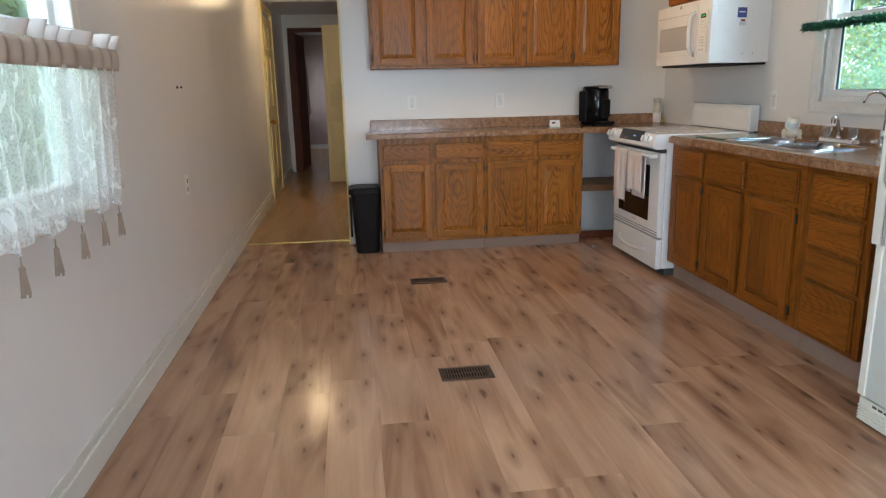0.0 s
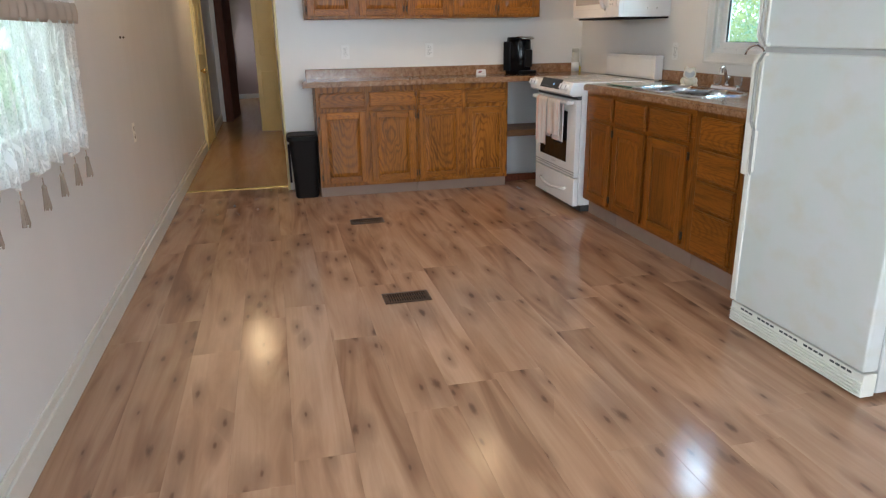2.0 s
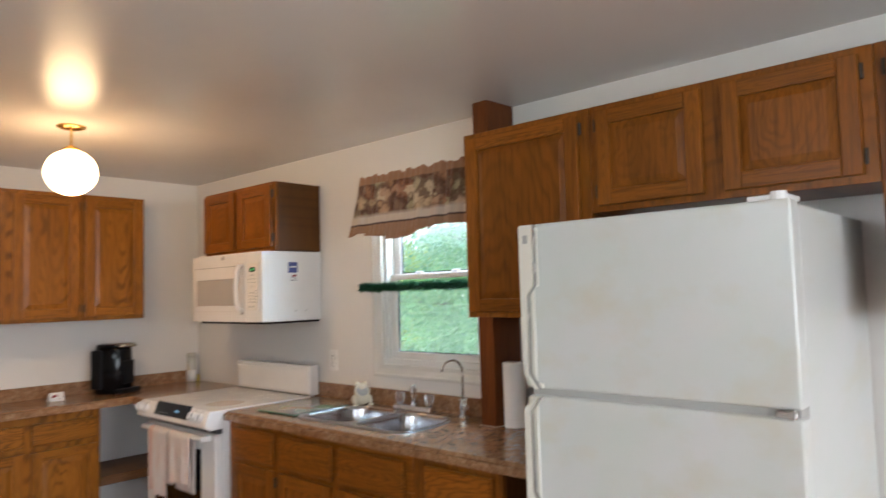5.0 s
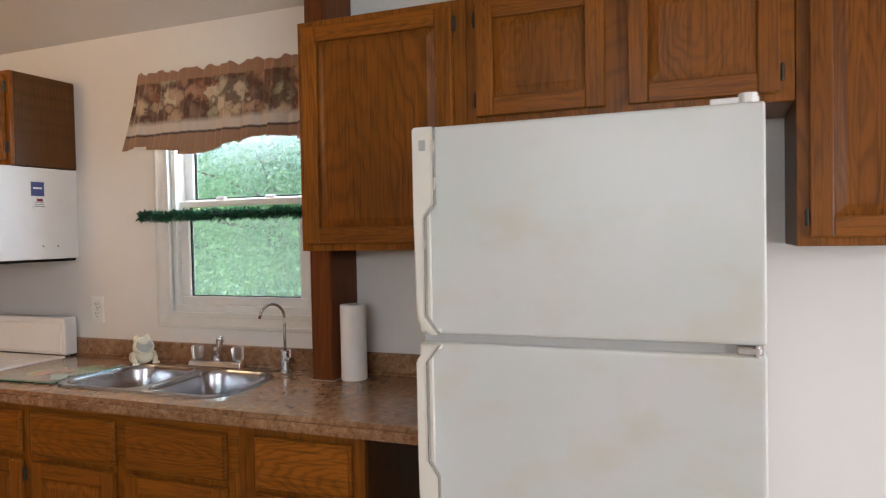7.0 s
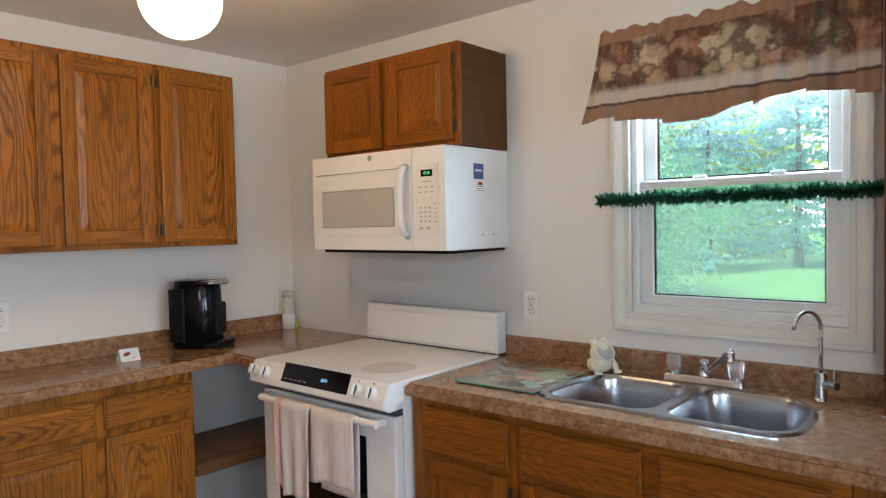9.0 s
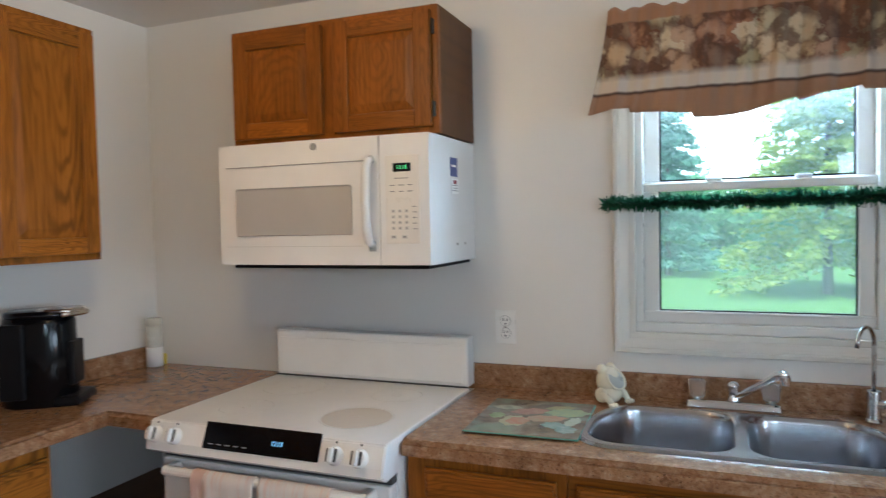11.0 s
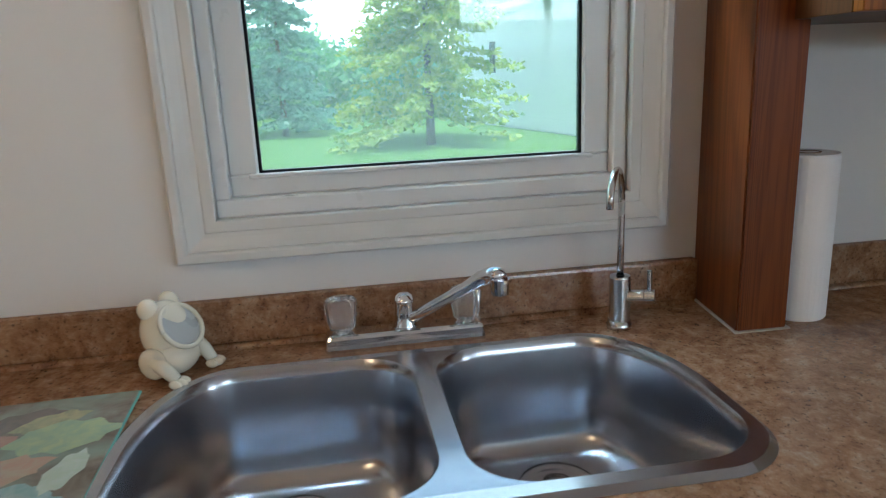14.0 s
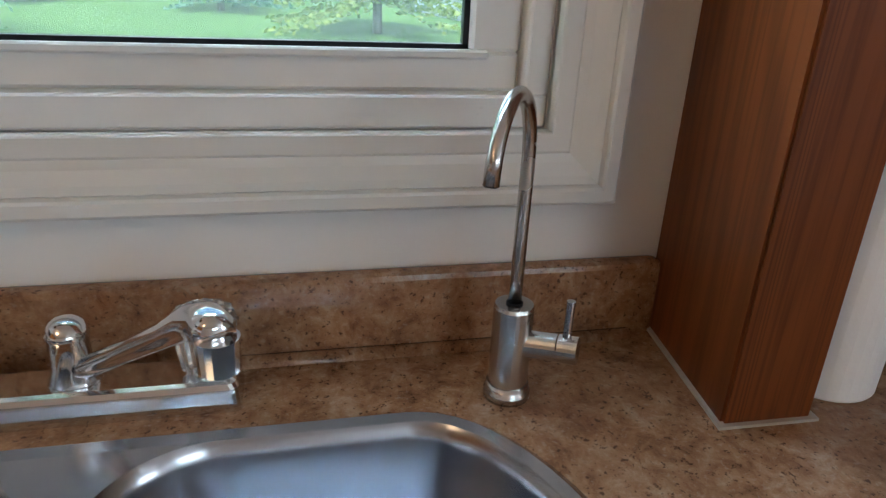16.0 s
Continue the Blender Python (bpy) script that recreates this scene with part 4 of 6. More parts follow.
part("backsplash", box((XR - 0.021, 3.492, 0.8995), (XR, 4.018, 0.987), 0.006, 2), COUNTER, wt)
bm = cyl((XR - 0.026, 3.492, 0.909), (XR - 0.026, 4.02, 0.909), 0.009, n=10)
cyl((XR - 0.026, 4.12, 0.909), (XR - 0.026, 5.405, 0.909), 0.009, n=10, bm=bm)
part("cove", bm, COUNTER, wt, smooth=True)
single("end_panel", box((2.64, 3.478, 0), (XR, 3.49, 0.868), 0.002), plain("grey_white_panel", (0.5, 0.5, 0.52), 0.5), "pale grey end panel under the worktop beside the fridge", "panel")


def sink():
    s = thing("sink", (SINK[0], SINK[1], 0.75), "double-bowl stainless steel drop-in kitchen sink", "sink")
    bowls = [(SX0 + 0.03, SX1 - 0.02, 4.613, SY1 - 0.022, ((0.2, 0.105), 0.085, 0.075, 0.085)), (SX0 + 0.03, SX1 - 0.02, SY0 + 0.02, 4.585, (0.085, 0.075, 0.085, (0.2, 0.105)))]
    n = 14
    bm = bmesh.new()
    rim_o = rounded(SX0, SX1, SY0, SY1, ((0.22, 0.125), 0.092, 0.092, (0.22, 0.125)), n)
    rim_i = rounded(SX0 + 0.009, SX1 - 0.009, SY0 + 0.009, SY1 - 0.009, ((0.212, 0.117), 0.084, 0.084, (0.212, 0.117)), n)
    vo = [bm.verts.new((x, y, 0.9105)) for x, y in rim_o]
    vm = [bm.verts.new((x, y, 0.917)) for x, y in rim_i]
    for i in range(len(vo)):
        j = (i + 1) % len(vo)
        bm.faces.new((vo[i], vo[j], vm[j], vm[i]))
    edges = [bm.edges.get((vm[i], vm[(i + 1) % len(vm)])) for i in range(len(vm))]
    tops = []
    for x0, x1, y0, y1, rr in bowls:
        p = rounded(x0, x1, y0, y1, rr, n)
        v = [bm.verts.new((x, y, 0.916)) for x, y in p]
        edges += [bm.edges.new((v[i], v[(i + 1) % len(v)])) for i in range(len(v))]
        tops.append((rr, x0, x1, y0, y1))
    bmesh.ops.triangle_fill(bm, use_beauty=True, edges=edges)
    bmesh.ops.recalc_face_normals(bm, faces=bm.faces)
    part("rim", bm, STEEL, s)
    for rr, x0, x1, y0, y1 in tops:
        b = bmesh.new()
        lay = []
        for inset, z in ((0, 0.916), (0.004, 0.91), (0.007, 0.9), (0.012, 0.8), (0.018, 0.765), (0.032, 0.745), (0.055, 0.738), (0.1, 0.735)):
            p = rounded(x0 + inset, x1 - inset, y0 + inset, y1 - inset, [tuple(max(0.02, q - inset * 0.6) for q in (r if isinstance(r, tuple) else (r, r))) for r in rr], n)
            lay.append([b.verts.new((x, y, z)) for x, y in p])
        for p, q in zip(lay, lay[1:]):
            for i in range(len(p)):
                j = (i + 1) % len(p)
                b.faces.new((p[i], p[j], q[j], q[i]))
        b.faces.new(lay[-1])
        bmesh.ops.recalc_face_normals(b, faces=b.faces)
        bmesh.ops.reverse_faces(b, faces=b.faces)
        bowl = part("bowl", b, STEEL, s, smooth=True)
        cx, cy = (x0 + x1) / 2 + 0.07, (y0 + y1) / 2
        part("drain", lathe([(0.057, 0.7355), (0.055, 0.7395), (0.046, 0.739), (0.041, 0.7368), (0.016, 0.7366), (0.014, 0.741), (0.004, 0.7425)], (cx, cy, 0)), CHROME, bowl, "chrome drain strainer", True)


sink()


def faucet():
    x, yc = 3.15, 4.611
    f = thing("faucet", (x, yc, 0.91), "chrome two-handle kitchen faucet with clear acrylic knobs", "faucet")
    bm = bmesh.new()
    rows = [[bm.verts.new((px, py, z)) for px, py in rounded(x - 0.026 + o, x + 0.024 - o, 4.487 + o, 4.737 - o, [0.006] * 4, 3)] for z, o in ((0.9105, 0.0), (0.915, 0.0), (0.93, 0.002), (0.934, 0.004), (0.9355, 0.008))]
    for p, q in zip(rows, rows[1:]):
        for i in range(len(p)):
            j = (i + 1) % len(p)
            bm.faces.new((p[i], p[j], q[j], q[i]))
    bm.faces.new(rows[0][::-1]), bm.faces.new(rows[-1])
    bmesh.ops.recalc_face_normals(bm, faces=bm.faces)
    part("deck_plate", bm, CHROME, f)
    part("spout_base", lathe([(0.0195, 0.934), (0.0185, 0.938), (0.0148, 0.95), (0.0145, 0.974), (0.016, 0.9755), (0.016, 0.979), (0.0148, 0.981), (0.0125, 0.986), (0.007, 0.9895), (0.002, 0.9905)], (x, yc, 0)), CHROME, f, smooth=True)
    path = [(x, yc, 0.948), (x - 0.012, yc - 0.014, 0.953), (x - 0.05, yc - 0.052, 0.987), (x - 0.082, yc - 0.086, 1.016), (x - 0.1, yc - 0.104, 1.033), (x - 0.116, yc - 0.116, 1.041), (x - 0.128, yc - 0.121, 1.042), (x - 0.133, yc - 0.123, 1.038)]
    part("spout", tube(path, [0.009, 0.009, 0.0085, 0.009, 0.0115, 0.013, 0.0135, 0.012], 16), CHROME, f, smooth=True)
    part("aerator", cyl((x - 0.132, yc - 0.123, 1.04), (x - 0.132, yc - 0.123, 1.018), 0.0135, 0.0125, 18), CHROME, f)
    for y in (4.709, 4.513):
        k = part("knob_stem", lathe([(0.016, 0.928), (0.015, 0.933), (0.011, 0.937), (0.01, 0.944), (0.002, 0.944)], (x, y, 0), 16), CHROME, f, smooth=True)
        bm = bmesh.new()
        n = 24
        prof = [(0.017, 0.939), (0.0205, 0.942), (0.0235, 0.962), (0.0255, 0.981), (0.024, 0.988), (0.0175, 0.991), (0.0155, 0.9885), (0.003, 0.9885)]
        rings = []
        for r, z in prof:
            rings.append([bm.verts.new((x + r * (1 - 0.07 * (i % 2)) * math.cos(i * math.tau / n), y + r * (1 - 0.07 * (i % 2)) * math.sin(i * math.tau / n), z)) for i in range(n)])
        for a, b in zip(rings, rings[1:]):
            for i in range(n):
                bm.faces.new((a[i], a[(i + 1) % n], b[(i + 1) % n], b[i]))
        bm.faces.new(rings[0][::-1]), bm.faces.new(rings[-1])
        bmesh.ops.recalc_face_normals(bm, faces=bm.faces)
        part("acrylic_grip", bm, CLEAR, k, "clear fluted acrylic grip")


faucet()


def filter_tap():
    x, y = 3.115, 4.271
    f = thing("filter_faucet", (x, y, 0.91), "slim brushed nickel filtered-water tap with a gooseneck spout", "faucet")
    part("base_ring", lathe([(0.0195, 0.9105), (0.0198, 0.917), (0.018, 0.919), (0.018, 0.924), (0.004, 0.924)], (x, y, 0)), NICKEL, f, smooth=True)
    part("body", lathe([(0.0165, 0.922), (0.0165, 0.994), (0.0155, 0.997), (0.003, 0.997)], (x, y, 0)), NICKEL, f)
    part("collar", cyl((x, y, 0.996), (x, y, 0.9985), 0.0068, n=16), BLACK_MATT, f)
    dx, dy = -0.835, 0.55
    pts = [(x, y, 0.99), (x, y, 1.05), (x, y, 1.112)]
    r = 0.047
    for k in range(1, 15):
        a = radians(158 * k / 14)
        h = r - r * math.cos(a)
        pts.append((x + dx * h, y + dy * h, 1.118 + 0.052 * math.sin(a)))
    e = pts[-1]
    pts.append((e[0] + dx * 0.004, e[1] + dy * 0.004, e[2] - 0.016))
    part("gooseneck", tube(pts, 0.0053, 16), NICKEL, f, smooth=True)
    part("outlet_hole", cyl((pts[-1][0], pts[-1][1], pts[-1][2] + 0.002), (pts[-1][0] + dx * 0.0006, pts[-1][1] + dy * 0.0006, pts[-1][2] - 0.0006), 0.0042, n=12), BLACK_MATT, f)
    part("valve", cyl((x, y, 0.962), (x - 0.02, y - 0.032, 0.965), 0.0112, n=24), NICKEL, f)
    part("valve_cap", cyl((x - 0.0205, y - 0.033, 0.965), (x - 0.029, y - 0.046, 0.966), 0.0114, n=24), NICKEL, f)
    part("lever", cyl((x - 0.023, y - 0.038, 0.972), (x - 0.023, y - 0.038, 1.008), 0.0036, n=14), NICKEL, f)


filter_tap()


# ---- appliances ----
def slab(parent, name, m, lo, hi, material, bevel=0.002, seg=2, label="", smooth=False):
    return part(name, turned(box(lo, hi, bevel, seg), m), material, parent, label, smooth)


def stove():
    s = thing("stove", (2.86, 5.785, 0), "white electric stove with a glass top and towels on its handle", "stove")
    y0, y1 = 5.415, 6.163
    m = facing((2.56, 0, 0), "right")
    u0, u1 = -y1, -y0
    part("body", box((2.6, y0, 0.05), (3.2, y1, 0.895), 0.004, 2), ENAMEL, s)
    part("cooktop", box((2.53, y0 - 0.004, 0.896), (3.135, y1 + 0.004, 0.917), 0.006, 3), COOKTOP, s)
    for x, y, r in ((2.72, 5.6, 0.105), (2.72, 5.98, 0.08), (2.98, 5.6, 0.08), (2.98, 5.98, 0.105)):
        b = bmesh.new()
        for q in (r, 0.014):
            tube([(x + q * math.cos(i * math.tau / 48), y + q * math.sin(i * math.tau / 48), 0.9168) for i in range(49)], 0.0011, 6, bm=b)
        part("burner_ring", b, GREY_RING, s)
        if (x, y) == (2.72, 5.6):
            part("burner_plate", lathe([(r - 0.004, 0.9166), (r - 0.006, 0.9175), (0.016, 0.9176), (0.012, 0.9174)], (x, y, 0), 48), BURNER_STAIN, s, "tan-stained burner area")
    b = box((3.136, y0, 0.917), (3.2, y1, 1.083), 0.008, 3)
    back = part("backguard", b, ENAMEL, s)
    part("backguard_panel", box((3.132, y0 + 0.02, 0.93), (3.137, y1 - 0.02, 1.058), 0.002), ENAMEL, back)
    part("rear_seam", box((3.128, y0, 0.9172), (3.136, y1, 0.922), 0.001), SHADOW_GAP, back)
    # sloping control panel
    prof = [(2.6, 0.825), (2.53, 0.822), (2.502, 0.838), (2.506, 0.862), (2.527, 0.912), (2.535, 0.9165), (2.6, 0.9165)]
    b = bmesh.new()
    ends = [[b.verts.new((x, y, z)) for x, z in prof] for y in (y0 - 0.004, y1 + 0.004)]
    b.faces.new(ends[0]), b.faces.new(ends[1][::-1])
    for i in range(len(prof)):
        j = (i + 1) % len(prof)
        b.faces.new((ends[0][i], ends[0][j], ends[1][j], ends[1][i]))
    bmesh.ops.recalc_face_normals(b, faces=b.faces)
    bmesh.ops.bevel(b, geom=[e for e in b.edges if abs(e.verts[0].co.y - e.verts[1].co.y) < 1e-5], offset=0.004, segments=2, affect="EDGES")
    panel = part("control_panel", b, ENAMEL, s)
    # local frame on the sloping front: w along its normal
    slope = Vector((2.527 - 2.506, 0, 0.912 - 0.862)).normalized()
    mp = Matrix.Translation((2.5155, 0, 0.886)) @ Matrix(((0, -1, 0), slope, (Vector((0, -1, 0)).cross(slope)))).transposed().to_4x4()
    disp = part("display", turned(box((-5.965, -0.028, -0.001), (-5.595, 0.044, 0.0025), 0.002), mp), BLACK, panel, "black glass clock display")
    part("clock_digits", turned(lettering("12:13", 0.016), mp @ pose(-5.725, 0.004, 0.0032)), DIGITS_BLUE, panel)
    for k in range(5):
        part("label_bar", turned(box((-5.945 + 0.028 * k, -0.016, 0.0026), (-5.93 + 0.028 * k, -0.013, 0.003)), mp), GREY_PRINT, panel)
    for y in (6.135, 6.065, 5.549, 5.478):
        kb = part("knob", turned(cyl((0, 0, 0), (0, 0, 0.02), 0.0245, 0.021, 24), mp @ pose(-y, -0.006, 0.001)), ENAMEL, panel)
        part("pointer", turned(box((-0.006, -0.018, 0.019), (0.006, 0.018, 0.031), 0.004, 2), mp @ pose(-y, -0.006, 0.001)), ENAMEL, kb)
        for side in (-1, 1):
            part("dial_inlay", turned(box((0.0075 * side, -0.0165, 0.0195), (0.0155 * side, 0.0165, 0.0212), 0.001), mp @ pose(-y, -0.006, 0.001)), KNOB_DARK, kb, "dark grey dial inlay")
        part("mark", turned(cyl((0, 0, 0), (0, 0, 0.001), 0.003, n=8), mp @ pose(-y, 0.027, 0.001)), BLACK_MATT, panel)
    # oven door
    slab(s, "vent_gap", m, (u0 + 0.004, 0.8, -0.038), (u1 - 0.004, 0.823, -0.01), SHADOW_GAP, 0)
    door = slab(s, "oven_door", m, (u0 + 0.003, 0.255, -0.039), (u1 - 0.003, 0.798, 0.0), ENAMEL, 0.008, 3)
    slab(door, "oven_window", m, (u0 + 0.1, 0.345, 0.0002), (u1 - 0.145, 0.71, 0.0022), OVEN_GLASS, 0.001, 1, "black oven window")
    b = tube([(-5.46 - 0.65 * k / 10, 0.778, 0.045) for k in range(11)], 0.014, 12)
    for u in (-5.47, -6.1):
        box((u - 0.014, 0.765, -0.002), (u + 0.014, 0.791, 0.045), 0.004, bm=b)
    part("handle", turned(b, m), ENAMEL, door, smooth=False)
    slab(door, "badge", m, (-5.83, 0.315, 0.0), (-5.75, 0.327, 0.002), GREY_RING, 0.001)
    # dark strips laid on the door for the shade of two grooves
    for z in (0.288, 0.272):
        slab(door, "groove", m, (u0 + 0.004, z, -0.001), (u1 - 0.004, z + 0.004, 0.0008), SHADOW_GAP, 0)
    dr = slab(s, "drawer", m, (u0 + 0.003, 0.045, -0.039), (u1 - 0.003, 0.245, -0.002), ENAMEL, 0.006, 2)
    pts = [(-6.02 + 0.47 * k / 12, 0.155 - 0.022 * math.sin(math.pi * k / 12), 0.006 + 0.03 * math.sin(math.pi * k / 12) ** 0.5) for k in range(13)]
    part("drawer_handle", turned(tube(pts, 0.011, 10), m), ENAMEL, dr, smooth=True)
    part("plinth", box((2.63, y0 + 0.02, 0.0), (3.18, y1 - 0.02, 0.05)), SHADOW_GAP, s, "dark recessed base")


stove()


def towel(ob_name, label, ya, yb, zf, zb, material, wave):
    """A cloth folded over the oven handle."""
    def f(s, t):
        y = ya + (yb - ya) * s
        r = 0.0185
        Lf, arc = 0.778 - zf, math.pi * r
        total = Lf + arc + (0.778 - zb)
        d = t * total
        ripple = 0.006 * math.sin(s * wave + 0.6) * min(1.0, abs(d - Lf) / 0.12)
        sag = 0.014 * (s - 0.5) * min(1, abs(d - Lf) / 0.3)
        if d < Lf:
            return (2.515 - r - ripple - 0.004, y + sag, zf + d + 0.012 * math.sin(s * 2.6) * (1 - d / Lf))
        if d < Lf + arc:
            a = (d - Lf) / r
            return (2.515 - r * math.cos(a), y, 0.778 + r * math.sin(a))
        return (2.515 + r + 0.3 * ripple, y + sag, 0.778 - (d - Lf - arc))
    ob = sheet(ob_name, material, f, 24, 44, label, "towel")
    ob.modifiers.new("thickness", "SOLIDIFY").thickness = 0.006
    return ob


towel("dish_towel", "white terry dish towel with a pink stripe on the oven handle", 5.958, 5.795, 0.432, 0.5, TOWEL_WHITE, 13)
towel("dish_towel", "pale pink dish towel hanging on the oven handle", 6.0, 5.955, 0.45, 0.52, TOWEL_PINK, 6)
towel("dish_towel", "pink and white dish towel hanging on the oven handle", 5.778, 5.56, 0.525, 0.49, TOWEL_WHITE, 11)


def microwave():
    s = thing("microwave", (3.02, 5.785, 1.333), "white over-the-range microwave with a grey window and keypad", "microwave")
    m = facing((2.825, 0, 0), "right")
    y0, y1 = 5.41, 6.148
    part("body", box((2.862, y0, 1.34), (XR, y1, 1.723), 0.004, 2), ENAMEL, s)
    part("underside", box((2.87, y0 + 0.02, 1.328), (XR, y1 - 0.02, 1.3405), 0.002), CHARCOAL, s, "dark vented underside")
    # gently bowed door
    def front(name, ya, yb, z0, z1, material):
        b = bmesh.new()
        n = 10
        rows = []
        for i in range(n + 1):
            y = ya + (yb - ya) * i / n
            bow = 0.012 * (1 - ((y - 5.785) / 0.38) ** 2)
            rows.append([b.verts.new((x, y, z)) for x, z in ((2.862, z0), (2.832 - bow, z0), (2.832 - bow, z1), (2.862, z1))])
        for a, c in zip(rows, rows[1:]):
            for k in range(4):
                b.faces.new((a[k], a[(k + 1) % 4], c[(k + 1) % 4], c[k]))
        b.faces.new(rows[0]), b.faces.new(rows[-1][::-1])
        bmesh.ops.recalc_face_normals(b, faces=b.faces)
        return part(name, b, material, s)
    door = front("door", y1, 5.566, 1.342, 1.721, ENAMEL)
    panel = front("control_panel", 5.562, y0, 1.342, 1.721, ENAMEL)
    fx = 2.8195
    mw = facing((fx, 0, 0), "right")
    slab(door, "window", mw, (-6.075, 1.432, -0.004), (-5.655, 1.578, 0.0025), MW_GLASS, 0.002, 1, "grey printed microwave window")
    slab(door, "seam", mw, (-6.11, 1.648, -0.004), (-5.6, 1.6505, 0.0018), GREY_PRINT, 0)
    slab(door, "seam", mw, (-6.115, 1.398, -0.004), (-5.62, 1.3995, 0.0014), GREY_RING, 0)
    slab(door, "seam", mw, (-6.07, 1.578, -0.004), (-5.66, 1.5815, 0.003), GREY_PRINT, 0)
    b = tube([(-5.588, 1.652, 0.0), (-5.588, 1.645, 0.022), (-5.588, 1.62, 0.034), (-5.588, 1.53, 0.04), (-5.588, 1.45, 0.036), (-5.588, 1.41, 0.022), (-5.588, 1.402, 0.0)], 0.0125, 12)
    part("handle", turned(b, mw @ pose(0, 0, 0)), ENAMEL, door, smooth=True)
    slab(door, "handle_foot", mw, (-5.6, 1.383, 0.0), (-5.576, 1.405, 0.004), GASKET, 0.002)
    part("emblem", turned(cyl((-5.783, 1.7, 0.0), (-5.783, 1.7, 0.0025), 0.011, n=20), mw), GREY_PRINT, door, "small grey round emblem")
    mk = facing((2.8245, 0, 0), "right")
    slab(panel, "keypad", mk, (-5.545, 1.405, -0.004), (-5.438, 1.66, 0.0016), plain("keypad_cream", (0.76, 0.73, 0.68), 0.3), 0.002)
    slab(panel, "display", mk, (-5.52, 1.612, 0.0), (-5.463, 1.637, 0.0026), BLACK, 0.001, 1, "black display with green digits")
    part("display_digits", turned(lettering("12:18", 0.0155), mk @ pose(-5.4915, 1.6245, 0.003)), DIGITS_GREEN, panel)
    for r in range(4):
        for c in range(3):
            slab(panel, "key", mk, (-5.527 + 0.021 * c, 1.494 - 0.0165 * r, 0.0012), (-5.514 + 0.021 * c, 1.504 - 0.0165 * r, 0.0023), GREY_RING, 0.0008, 1)
            slab(panel, "key_print", mk, (-5.523 + 0.021 * c, 1.4965 - 0.0165 * r, 0.0022), (-5.518 + 0.021 * c, 1.5015 - 0.0165 * r, 0.0026), GREY_PRINT, 0)
    for r in range(5):
        slab(panel, "key_print", mk, (-5.46, 1.51 - 0.016 * r, 0.0016), (-5.446, 1.5125 - 0.016 * r, 0.0022), GREY_PRINT, 0)
    for c in range(3):
        for r in range(2):
            slab(panel, "key_print", mk, (-5.53 + 0.028 * c, 1.572 - 0.018 * r, 0.0016), (-5.514 + 0.028 * c, 1.575 - 0.018 * r, 0.0022), GREY_PRINT, 0)
    for c in range(2):
        slab(panel, "key", mk, (-5.53 + 0.035 * c, 1.418, 0.0012), (-5.512 + 0.035 * c, 1.43, 0.0022), GREY_RING, 0.0008, 1)
        slab(panel, "key_print", mk, (-5.527 + 0.035 * c, 1.422, 0.002), (-5.515 + 0.035 * c, 1.4265, 0.0026), GREY_PRINT, 0)
    slab(panel, "key_print", mk, (-5.515, 1.592, 0.0016), (-5.47, 1.5945, 0.0022), GREY_PRINT, 0)
    # stickers and screws on the side
    side = Matrix.Translation((0, y0, 0)) @ Matrix(((1, 0, 0), (0, 0, 1), (0, -1, 0))).transposed().to_4x4()
    st = slab(s, "sticker", side, (2.998, 1.605, -0.001), (3.058, 1.663, 0.001), STICKER_BLUE, 0, 1, "small blue sticker")
    slab(st, "sticker_text", side, (3.008, 1.634, 0.001), (3.048, 1.641, 0.0013), STICKER_WHITE, 0)
    st = slab(s, "sticker", side, (3.005, 1.552, -0.001), (3.065, 1.598, 0.001), STICKER_WHITE, 0, 1, "small white sticker with grey print")
    for k, (a, b) in enumerate(((3.01, 3.06), (3.014, 3.056), (3.012, 3.058))):
        slab(st, "sticker_text", side, (a, 1.56 + 0.008 * k, 0.001), (b, 1.563 + 0.008 * k, 0.0013), GREY_PRINT, 0)
    slab(st, "sticker_mark", side, (3.022, 1.582, 0.001), (3.05, 1.594, 0.0014), MAROON, 0.0)
    for x in (3.045, 3.115):
        part("screw", turned(cyl((x, 1.395, 0), (x, 1.395, 0.002), 0.004, n=10), side), NICKEL, s)


microwave()


